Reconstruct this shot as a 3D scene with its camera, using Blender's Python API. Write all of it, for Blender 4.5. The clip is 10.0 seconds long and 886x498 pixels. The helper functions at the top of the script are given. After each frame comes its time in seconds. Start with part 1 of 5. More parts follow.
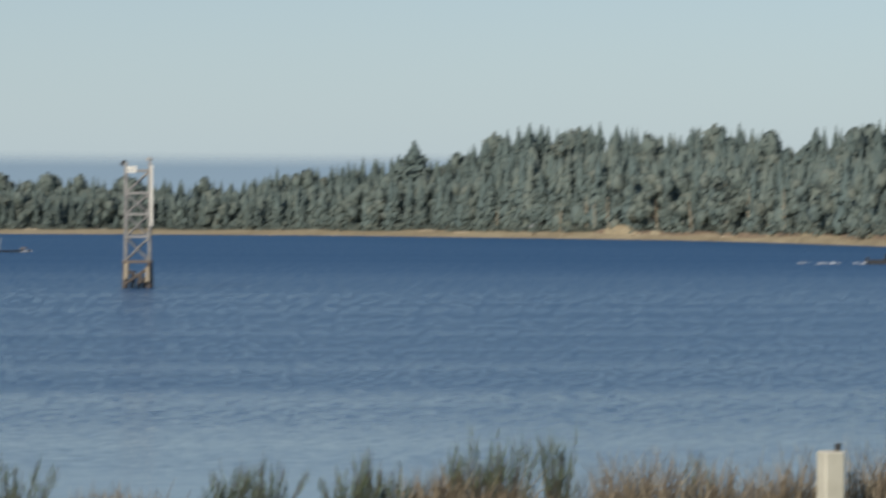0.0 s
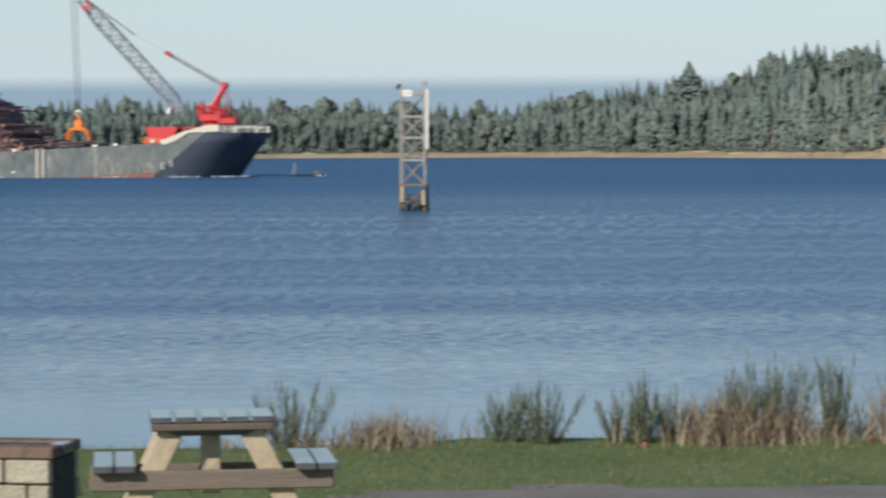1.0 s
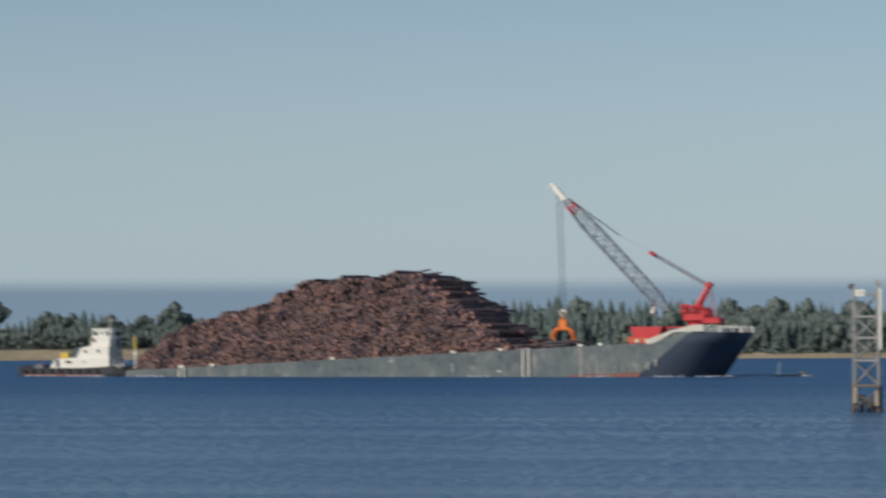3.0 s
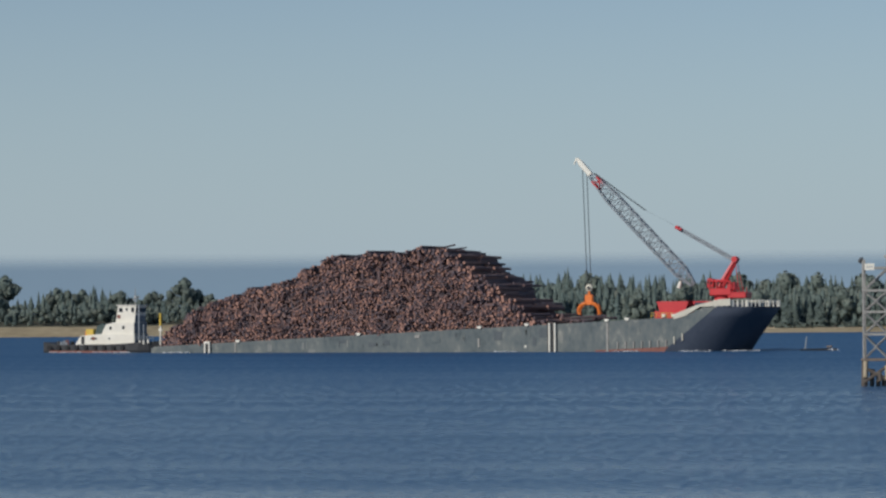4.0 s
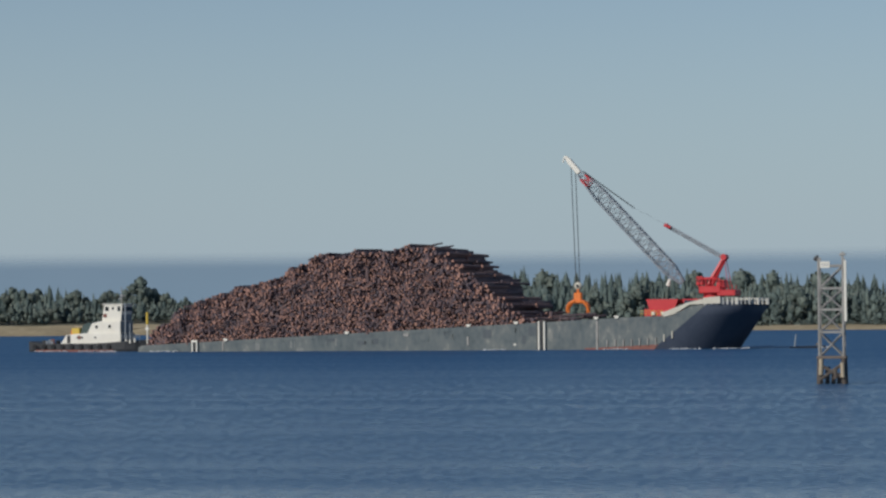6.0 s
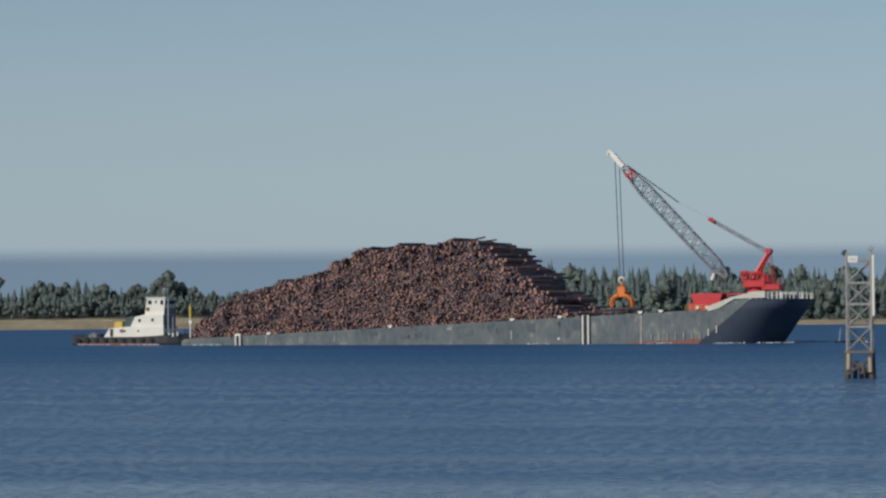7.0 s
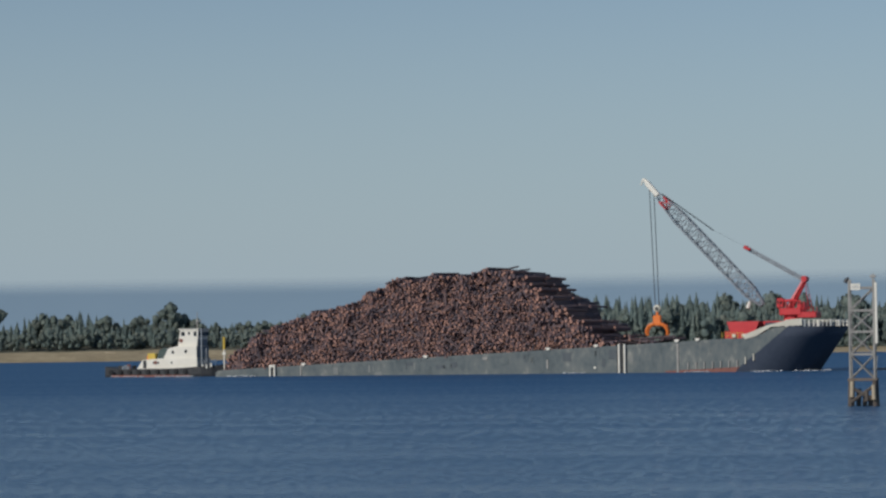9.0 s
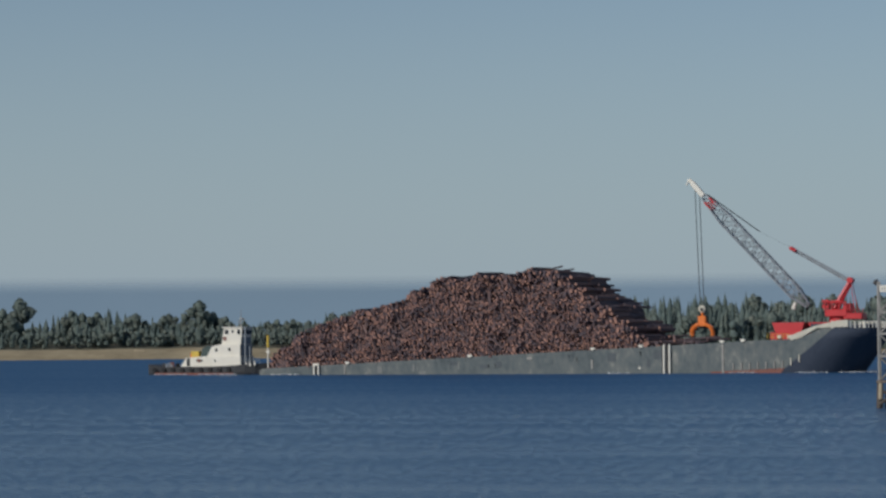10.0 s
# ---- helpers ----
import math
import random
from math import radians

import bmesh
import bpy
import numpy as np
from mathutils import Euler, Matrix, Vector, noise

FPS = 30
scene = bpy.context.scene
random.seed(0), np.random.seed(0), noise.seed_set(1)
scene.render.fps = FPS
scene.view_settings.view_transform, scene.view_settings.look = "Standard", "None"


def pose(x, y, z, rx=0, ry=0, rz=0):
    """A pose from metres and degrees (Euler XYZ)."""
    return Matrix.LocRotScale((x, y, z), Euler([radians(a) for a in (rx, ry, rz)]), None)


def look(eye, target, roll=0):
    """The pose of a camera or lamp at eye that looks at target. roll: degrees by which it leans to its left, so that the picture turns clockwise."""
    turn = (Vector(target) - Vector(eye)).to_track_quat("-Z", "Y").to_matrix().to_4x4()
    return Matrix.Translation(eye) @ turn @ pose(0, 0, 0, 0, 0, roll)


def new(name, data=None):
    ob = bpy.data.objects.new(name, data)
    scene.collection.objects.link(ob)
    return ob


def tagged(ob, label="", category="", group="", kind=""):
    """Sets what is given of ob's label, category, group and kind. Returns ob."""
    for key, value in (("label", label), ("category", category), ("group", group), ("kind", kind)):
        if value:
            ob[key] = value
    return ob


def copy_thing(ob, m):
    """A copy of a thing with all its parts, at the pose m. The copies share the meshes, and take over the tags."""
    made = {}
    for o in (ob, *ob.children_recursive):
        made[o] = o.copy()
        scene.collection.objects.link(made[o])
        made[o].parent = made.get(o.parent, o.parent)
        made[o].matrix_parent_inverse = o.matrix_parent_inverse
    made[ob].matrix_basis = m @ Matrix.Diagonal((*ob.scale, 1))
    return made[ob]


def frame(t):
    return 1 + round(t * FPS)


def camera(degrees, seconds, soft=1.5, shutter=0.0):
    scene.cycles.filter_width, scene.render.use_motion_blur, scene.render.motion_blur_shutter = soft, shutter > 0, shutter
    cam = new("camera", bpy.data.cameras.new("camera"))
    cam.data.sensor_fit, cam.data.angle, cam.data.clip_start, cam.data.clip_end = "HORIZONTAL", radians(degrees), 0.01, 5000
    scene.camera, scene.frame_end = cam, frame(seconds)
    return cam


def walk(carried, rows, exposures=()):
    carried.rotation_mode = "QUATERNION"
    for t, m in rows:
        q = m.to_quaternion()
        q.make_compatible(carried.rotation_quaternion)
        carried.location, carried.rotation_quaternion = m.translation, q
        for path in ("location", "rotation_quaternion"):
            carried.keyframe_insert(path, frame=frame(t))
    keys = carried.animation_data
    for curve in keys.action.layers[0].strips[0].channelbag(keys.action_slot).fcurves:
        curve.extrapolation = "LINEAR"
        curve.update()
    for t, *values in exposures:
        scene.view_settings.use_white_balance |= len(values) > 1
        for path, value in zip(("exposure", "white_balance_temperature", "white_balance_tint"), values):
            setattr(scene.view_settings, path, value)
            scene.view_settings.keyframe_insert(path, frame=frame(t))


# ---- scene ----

# ---- camera: hand-held on the bank, turning only ----
EYE = (0.0, 0.0, 5.4)
cam = camera(18.0, 10.0, soft=2.4, shutter=0.5)


def aim(yaw, pitch, roll):
    """Heading clockwise from +Y, tilt up, lean; degrees."""
    a, b = radians(yaw), radians(pitch)
    way = Vector((math.sin(a) * math.cos(b), math.cos(a) * math.cos(b), math.sin(b)))
    return look(EYE, Vector(EYE) + way * 100, roll)


TURNS = [
    (0.00, 6.510, -0.529, 0.197),
    (0.20, 5.342, -1.032, -0.145),
    (0.50, 2.765, -1.334, 0.200),
    (0.80, 1.469, -1.969, -0.401),
    (0.90, 1.290, -2.040, -0.350),
    (1.00, 0.875, -2.120, -0.300),
    (1.30, -1.019, -1.655, -0.480),
    (1.50, -3.065, -0.878, -0.620),
    (2.00, -5.468, 1.526, -0.228),
    (2.50, -6.780, 1.568, -0.072),
    (3.00, -8.317, 2.012, -0.194),
    (3.10, -8.664, 2.090, -0.399),
    (4.30, -8.300, 1.368, -0.323),
    (4.50, -7.895, 1.359, -0.135),
    (5.00, -7.729, 2.018, -0.279),
    (5.20, -8.103, 2.069, -0.271),
    (6.30, -7.506, 1.339, -0.547),
    (6.50, -8.550, 1.693, -0.554),
    (7.00, -8.177, 1.355, -0.421),
    (7.50, -8.284, 1.473, -0.457),
    (8.00, -8.010, 1.390, -0.299),
    (8.30, -8.737, 2.549, -0.450),
    (8.50, -9.559, 2.979, -0.450),
    (8.80, -8.735, 2.186, -0.332),
    (9.00, -8.218, 1.973, -0.774),
    (9.50, -8.449, 1.420, -0.451),
    (10.00, -8.806, 1.970, -0.458),
    ]
walk(cam, [(t, aim(a, b, c)) for t, a, b, c in TURNS],
     exposures=[(0.0, 0.36, 6350, 10), (0.5, 0.56, 6350, 10), (1.0, 0.66, 6350, 10), (1.6, 0.64, 6350, 10), (2.0, 0.43, 6300, 10), (2.5, 0.10, 6150, 10), (3.0, 0.12, 6150, 10), (4.5, 0.0, 6000, 10), (7.5, -0.03, 6000, 10), (8.5, -0.03, 6000, 10), (9.5, -0.20, 6000, 10), (10.0, -0.22, 6000, 10)])

# ---- light ----
SUN_AZ, SUN_EL = -142.0, 31.0
world = bpy.data.worlds.new("world")
scene.world = world
world.use_nodes = True
wn = world.node_tree.nodes
sky = wn.new("ShaderNodeTexSky")
sky.sky_type = "NISHITA"
sky.sun_disc = False
sky.sun_elevation, sky.sun_rotation = radians(SUN_EL), radians(SUN_AZ)
sky.air_density, sky.dust_density, sky.ozone_density = 1.0, 0.2, 1.5
wn["Background"].inputs[1].default_value = 0.062
# a pale haze lies low over the whole horizon
wco, wsep, wmap, wmix = (wn.new(k) for k in ("ShaderNodeTexCoord", "ShaderNodeSeparateXYZ", "ShaderNodeMapRange", "ShaderNodeMix"))
wmix.data_type = "RGBA"
wl = world.node_tree.links
wl.new(wco.outputs["Generated"], wsep.inputs[0])
wl.new(wsep.outputs[2], wmap.inputs[0])
for i, v in enumerate((0.0, 0.17, 0.98, 0.0)):
    wmap.inputs[i + 1].default_value = v
wl.new(wmap.outputs[0], wmix.inputs[0])
wl.new(sky.outputs[0], wmix.inputs[6])
wmix.inputs[7].default_value = (5.55, 6.75, 7.45, 1)
wl.new(wmix.outputs[2], wn["Background"].inputs[0])
sun = new("sun", bpy.data.lights.new("sun", "SUN"))
sun.data.energy, sun.data.angle, sun.data.color = 2.9, radians(0.55), (1.0, 0.91, 0.79)
sun_way = Vector((math.sin(radians(SUN_AZ)) * math.cos(radians(SUN_EL)), math.cos(radians(SUN_AZ)) * math.cos(radians(SUN_EL)), math.sin(radians(SUN_EL))))
sun.matrix_world = look(sun_way * 300, (0, 0, 0))


# ---- materials ----
def mat(name, cols, rough=0.8, scale=2.0, metal=0.0, bump=0.0, bscale=None, island=0.0, obj=0.0, stretch=(1, 1, 1), fine=None, spec=0.5, leaf=0.0, depth=0.05):
    """Noise at two scales mixes the colours in cols; island / obj vary the brightness piece by piece."""
    m = bpy.data.materials.new(name)
    m.use_nodes = True
    n, l = m.node_tree.nodes, m.node_tree.links
    b = n["Principled BSDF"]
    b.inputs["Roughness"].default_value, b.inputs["Metallic"].default_value = rough, metal
    b.inputs["Specular IOR Level"].default_value = spec
    co = n.new("ShaderNodeTexCoord")
    mp = n.new("ShaderNodeMapping")
    mp.inputs["Scale"].default_value = stretch
    l.new(co.outputs["Object"], mp.inputs[0])
    t1 = n.new("ShaderNodeTexNoise")
    t1.inputs["Scale"].default_value, t1.inputs["Detail"].default_value = scale, 5
    t2 = n.new("ShaderNodeTexNoise")
    t2.inputs["Scale"].default_value, t2.inputs["Detail"].default_value = fine or scale * 9, 3
    l.new(mp.outputs[0], t1.inputs[0])
    l.new(mp.outputs[0], t2.inputs[0])
    mx = n.new("ShaderNodeMath")
    mx.operation = "MULTIPLY_ADD"
    mx.inputs[1].default_value, mx.inputs[2].default_value = 0.45, 0.0
    l.new(t2.outputs[0], mx.inputs[0])
    ad = n.new("ShaderNodeMath")
    ad.operation = "MULTIPLY_ADD"
    ad.inputs[1].default_value = 0.55
    l.new(t1.outputs[0], ad.inputs[0])
    l.new(mx.outputs[0], ad.inputs[2])
    fac = ad.outputs[0]
    if island or obj:
        src = n.new("ShaderNodeNewGeometry").outputs["Random Per Island"] if island else n.new("ShaderNodeObjectInfo").outputs["Random"]
        k = n.new("ShaderNodeMath")
        k.operation = "MULTIPLY_ADD"
        k.inputs[1].default_value, k.inputs[2].default_value = (island or obj), -(island or obj) / 2
        l.new(src, k.inputs[0])
        s = n.new("ShaderNodeMath")
        s.operation = "ADD"
        l.new(fac, s.inputs[0])
        l.new(k.outputs[0], s.inputs[1])
        fac = s.outputs[0]
    r = n.new("ShaderNodeValToRGB")
    e = r.color_ramp.elements
    while len(e) < len(cols):
        e.new(0.5)
    for i, c in enumerate(cols):
        e[i].position = 0.3 + 0.4 * i / max(1, len(cols) - 1)
        e[i].color = (*c, 1)
    l.new(fac, r.inputs[0])
    l.new(r.outputs[0], b.inputs["Base Color"])
    if leaf:
        tr = n.new("ShaderNodeBsdfTranslucent")
        mixer = n.new("ShaderNodeMixShader")
        mixer.inputs[0].default_value = leaf
        l.new(r.outputs[0], tr.inputs[0])
        l.new(b.outputs[0], mixer.inputs[1])
        l.new(tr.outputs[0], mixer.inputs[2])
        l.new(mixer.outputs[0], n["Material Output"].inputs[0])
    if bump:
        t3 = n.new("ShaderNodeTexNoise")
        t3.inputs["Scale"].default_value, t3.inputs["Detail"].default_value = bscale or scale * 6, 4
        l.new(mp.outputs[0], t3.inputs[0])
        bp = n.new("ShaderNodeBump")
        bp.inputs["Strength"].default_value, bp.inputs["Distance"].default_value = bump, depth
        l.new(t3.outputs[0], bp.inputs["Height"])
        l.new(bp.outputs[0], b.inputs["Normal"])
    return m


def water_material():
    m = bpy.data.materials.new("river_water")
    m.use_nodes = True
    n, l = m.node_tree.nodes, m.node_tree.links
    b = n["Principled BSDF"]
    b.inputs["Base Color"].default_value = (0.027, 0.090, 0.192, 1)
    b.inputs["IOR"].default_value = 1.33
    b.inputs["Specular IOR Level"].default_value = 0.27
    co = n.new("ShaderNodeTexCoord")

    def noise_at(sx, sy, scale, detail, rough=0.55):
        mp = n.new("ShaderNodeMapping")
        mp.inputs["Scale"].default_value = (sx, sy, 1)
        l.new(co.outputs["Object"], mp.inputs[0])
        t = n.new("ShaderNodeTexNoise")
        t.inputs["Scale"].default_value, t.inputs["Detail"].default_value, t.inputs["Roughness"].default_value = scale, detail, rough
        l.new(mp.outputs[0], t.inputs[0])
        return t.outputs[0]

    def op(kind, a, c, d=None):
        k = n.new("ShaderNodeMath")
        k.operation = kind
        for i, v in enumerate((a, c, d)):
            if v is None:
                continue
            if isinstance(v, (int, float)):
                k.inputs[i].default_value = v
            else:
                l.new(v, k.inputs[i])
        return k.outputs[0]

    small = noise_at(0.55, 1.0, 3.0, 6, 0.65)
    gust = noise_at(0.22, 1.0, 0.02, 5, 0.6)
    # calm lee water along the near bank, ruffled further out, with streaks of wind
    sp = n.new("ShaderNodeSeparateXYZ")
    l.new(co.outputs["Object"], sp.inputs[0])
    edge = op("MULTIPLY_ADD", noise_at(0.2, 1.0, 0.05, 5), 34.0, sp.outputs[1])

    def ramp(src, lo, hi, a, c):
        r = n.new("ShaderNodeMapRange")
        for i, v in enumerate((lo, hi, a, c)):
            r.inputs[i + 1].default_value = v
        l.new(src, r.inputs[0])
        return r.outputs[0]

    near = op("ADD", ramp(edge, 66.0, 122.0, 0.05, 0.31), ramp(edge, 210.0, 420.0, 0.0, 0.20))
    wind = op("ADD", ramp(gust, 0.35, 0.65, -0.025, 0.025), ramp(noise_at(0.05, 1.0, 0.09, 7, 0.7), 0.38, 0.64, 0.035, -0.035))
    # short crests, too far off to be shaped one by one, still break the gloss up
    inner = op("MULTIPLY", ramp(noise_at(0.6, 0.8, 2.8, 9, 0.78), 0.38, 0.62, 0.15, -0.14), op("MULTIPLY", ramp(edge, 66.0, 92.0, 0.0, 1.0), ramp(sp.outputs[1], 120.0, 190.0, 1.0, 0.0)))
    outer = op("MULTIPLY", ramp(noise_at(0.75, 0.26, 1.5, 9, 0.78), 0.38, 0.62, 0.15, -0.13), ramp(sp.outputs[1], 110.0, 190.0, 0.0, 1.0))
    l.new(op("ADD", op("ADD", op("ADD", near, wind), inner), outer), b.inputs["Roughness"])
    bp = n.new("ShaderNodeBump")
    bp.inputs["Distance"].default_value = 0.05
    l.new(ramp(edge, 64.0, 90.0, 0.02, 0.16), bp.inputs["Strength"])
    l.new(small, bp.inputs["Height"])
    l.new(bp.outputs[0], b.inputs["Normal"])
    return m


M_WATER = water_material()
M_LAWN = mat("lawn_grass", [(0.065, 0.10, 0.03), (0.105, 0.145, 0.045), (0.155, 0.165, 0.07)], 0.9, 0.8, bump=0.6, bscale=30)
M_PATH = mat("gravel_path", [(0.13, 0.12, 0.11), (0.2, 0.19, 0.17)], 0.95, 2.0, bump=0.5, bscale=40)
M_BANKSOIL = mat("bank_soil", [(0.09, 0.07, 0.045), (0.17, 0.14, 0.09)], 0.95, 1.0, bump=0.6)
M_SAND = mat("beach_sand", [(0.19, 0.15, 0.085), (0.34, 0.275, 0.165), (0.47, 0.39, 0.25)], 0.95, 0.03, fine=0.25, bump=0.3, stretch=(1, 1, 14))
M_FORESTFLOOR = mat("forest_floor", [(0.03, 0.04, 0.022), (0.07, 0.07, 0.04)], 0.95, 0.05)
# the ridge's pale blue is air haze held in the base colour
M_HILLFAR = mat("haze_blue_hills", [(0.235, 0.325, 0.40), (0.25, 0.34, 0.415)], 1.0, 0.0015, spec=0.0)
M_DUNE = mat("olive_dune_grass", [(0.075, 0.08, 0.055), (0.105, 0.105, 0.07), (0.15, 0.135, 0.09)], 0.95, 0.05, fine=0.4)
# distance haze is put into both leaf colours: paler and bluer than foliage
M_CONIFER = mat("hazed_conifer_needles", [(0.132, 0.176, 0.166), (0.162, 0.206, 0.185), (0.200, 0.228, 0.190)], 0.95, 0.09, island=0.3, leaf=0.1, bump=0.6, bscale=1.2, depth=0.5, spec=0.1)
M_BROADLEAF = mat("hazed_broadleaf_leaves", [(0.132, 0.170, 0.156), (0.162, 0.198, 0.172), (0.200, 0.216, 0.176)], 0.95, 0.07, island=0.3, leaf=0.1, bump=0.6, bscale=1.0, depth=0.5, spec=0.1)
M_BARK = mat("tree_bark", [(0.07, 0.055, 0.045), (0.14, 0.12, 0.10)], 0.9, 1.5)
M_BROOM = mat("broom_shoots", [(0.085, 0.125, 0.07), (0.145, 0.19, 0.11), (0.23, 0.255, 0.15)], 0.7, 3.0, island=0.4, leaf=0.3)
M_DRY = mat("dry_grass_blades", [(0.15, 0.12, 0.085), (0.28, 0.22, 0.145), (0.44, 0.37, 0.26)], 0.8, 3.0, island=0.6, leaf=0.3)
M_HULL = mat("weathered_hull_paint", [(0.066, 0.084, 0.088), (0.110, 0.132, 0.134), (0.15, 0.166, 0.158), (0.30, 0.295, 0.255)], 0.7, 0.28, fine=1.3, stretch=(1, 1, 0.6), bump=0.1)
M_PLATE = mat("dull_blue_grey_plate", [(0.075, 0.09, 0.10), (0.12, 0.135, 0.14)], 0.7, 0.4, fine=2.0, stretch=(2, 1, 0.4))
M_HULLPALE = mat("chalky_worn_plate", [(0.17, 0.18, 0.175), (0.27, 0.27, 0.245)], 0.75, 0.5, fine=2.0, stretch=(2, 1, 0.4))
M_TARP = mat("dull_green_canvas", [(0.05, 0.075, 0.07), (0.09, 0.12, 0.11)], 0.85, 1.5, bump=0.3)
M_FRONT = mat("shaded_blue_grey_paint", [(0.16, 0.19, 0.22), (0.24, 0.27, 0.30)], 0.6, 0.8)
# this navy holds the bow's shade in its colour, lifted slightly for haze
M_NAVY = mat("navy_bow_shade", [(0.030, 0.042, 0.068), (0.048, 0.062, 0.090)], 0.8, 0.2, fine=1.5)
M_BOOT = mat("rust_red_boot_paint", [(0.19, 0.07, 0.05), (0.27, 0.115, 0.085)], 0.7, 0.5)
M_WHITE = mat("white_marine_paint", [(0.76, 0.71, 0.59), (0.86, 0.82, 0.71)], 0.5, 0.8)
M_CREAM = mat("cream_bulwark_paint", [(0.50, 0.46, 0.36), (0.72, 0.68, 0.56)], 0.6, 0.6)
M_RED = mat("crane_red_paint", [(0.5, 0.022, 0.03), (0.62, 0.05, 0.05)], 0.45, 0.7)
M_GREY = mat("crane_grey_steel", [(0.25, 0.275, 0.29), (0.36, 0.385, 0.40)], 0.55, 0.8, metal=0.0)
M_DARK = mat("dark_steel", [(0.02, 0.022, 0.025), (0.05, 0.05, 0.05)], 0.6, 1.0)
M_CABLE = mat("wire_rope", [(0.06, 0.065, 0.07), (0.11, 0.115, 0.12)], 0.6, 2.0, metal=0.4)
M_ORANGE = mat("grapple_orange_paint", [(0.72, 0.16, 0.02), (0.88, 0.25, 0.04)], 0.5, 1.0)
M_YELLOW = mat("yellow_paint", [(0.55, 0.36, 0.05), (0.75, 0.55, 0.08)], 0.5, 1.0)
M_RUBBER = mat("tyre_rubber", [(0.012, 0.012, 0.013), (0.03, 0.03, 0.03)], 0.85, 3.0)
M_GLASS = mat("dark_window_glass", [(0.012, 0.016, 0.02), (0.02, 0.025, 0.03)], 0.08, 1.0)
M_LOG = mat("rough_log_bark", [(0.12, 0.098, 0.108), (0.165, 0.115, 0.113), (0.235, 0.15, 0.13)], 0.9, 0.3, fine=2.2, island=0.7, bump=0.3)
M_LOGOBJ = mat("rough_log_bark_single", [(0.12, 0.098, 0.108), (0.165, 0.115, 0.113), (0.235, 0.15, 0.13)], 0.9, 0.3, fine=2.2, obj=0.7, bump=0.3)
M_LOGEND = mat("sawn_log_end", [(0.115, 0.088, 0.098), (0.15, 0.094, 0.092), (0.20, 0.11, 0.096), (0.40, 0.22, 0.165)], 0.85, 0.3, fine=2.2, island=0.9)
M_LOGENDOBJ = mat("sawn_log_end_single", [(0.115, 0.088, 0.098), (0.15, 0.094, 0.092), (0.20, 0.11, 0.096), (0.40, 0.22, 0.165)], 0.85, 0.3, fine=2.2, obj=0.9)
M_GALV = mat("weathered_tower_steel", [(0.22, 0.205, 0.18), (0.32, 0.305, 0.275), (0.42, 0.40, 0.36)], 0.7, 1.2)
M_TIMBER = mat("weathered_table_timber", [(0.13, 0.105, 0.085), (0.22, 0.175, 0.135)], 0.75, 2.0, stretch=(1, 8, 8), bump=0.2)
M_TOPWOOD = mat("glossy_dark_painted_planks", [(0.06, 0.064, 0.075), (0.13, 0.135, 0.145)], 0.1, 2.0, stretch=(6, 1, 6))
M_LEG = mat("pale_concrete_leg", [(0.36, 0.295, 0.20), (0.52, 0.43, 0.30)], 0.85, 4.0, bump=0.2)
M_STONE = mat("pale_stone_block", [(0.30, 0.265, 0.20), (0.46, 0.42, 0.33)], 0.9, 5.0, bump=0.4, obj=0.25)
M_BRICK = mat("brown_cap_brick", [(0.13, 0.09, 0.07), (0.22, 0.15, 0.115)], 0.85, 6.0, bump=0.3, obj=0.4)
M_FOAM = mat("white_foam", [(0.5, 0.53, 0.55), (0.8, 0.82, 0.82)], 0.8, 1.5, bump=0.5)
M_TURF = mat("turf_blades", [(0.095, 0.13, 0.035), (0.145, 0.18, 0.055), (0.25, 0.235, 0.11)], 0.8, 1.2, island=0.5, leaf=0.3)
M_ENDRAIL = mat("dark_brown_rail_timber", [(0.09, 0.07, 0.055), (0.16, 0.12, 0.09)], 0.7, 3.0, stretch=(1, 8, 8))
M_BANKEARTH = mat("reddish_bank_earth", [(0.13, 0.09, 0.06), (0.22, 0.16, 0.10), (0.28, 0.21, 0.14)], 0.95, 0.2, fine=1.5)
# stone in shade, the shade painted as a near-black base colour
M_STONESHADE = mat("shade_dark_stone", [(0.03, 0.03, 0.032), (0.07, 0.065, 0.06)], 0.9, 6.0, bump=0.3)


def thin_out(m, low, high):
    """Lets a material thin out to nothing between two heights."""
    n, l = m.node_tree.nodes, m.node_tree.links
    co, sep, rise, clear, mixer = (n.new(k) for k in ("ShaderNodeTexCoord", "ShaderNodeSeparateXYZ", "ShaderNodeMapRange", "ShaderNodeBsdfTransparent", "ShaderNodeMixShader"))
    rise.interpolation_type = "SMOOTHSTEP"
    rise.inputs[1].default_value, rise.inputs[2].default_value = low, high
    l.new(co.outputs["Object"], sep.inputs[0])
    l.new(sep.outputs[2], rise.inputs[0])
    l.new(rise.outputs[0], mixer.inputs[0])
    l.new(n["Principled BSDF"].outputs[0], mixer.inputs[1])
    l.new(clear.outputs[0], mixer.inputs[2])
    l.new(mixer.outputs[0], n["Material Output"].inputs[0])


# the crest turns transparent, standing in for haze against the sky
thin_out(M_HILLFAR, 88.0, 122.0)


# ---- mesh helpers ----
def box(bm, c, s, rz=0.0, ry=0.0, rx=0.0, bevel=0.0, mi=0):
    m = Matrix.LocRotScale(c, Euler((radians(rx), radians(ry), radians(rz))), s)
    made = bmesh.ops.create_cube(bm, size=1.0, matrix=m)
    if bevel:
        edges = list({e for v in made["verts"] for e in v.link_edges})
        bmesh.ops.bevel(bm, geom=edges, offset=bevel, segments=1, affect="EDGES", profile=0.5)
    return bm


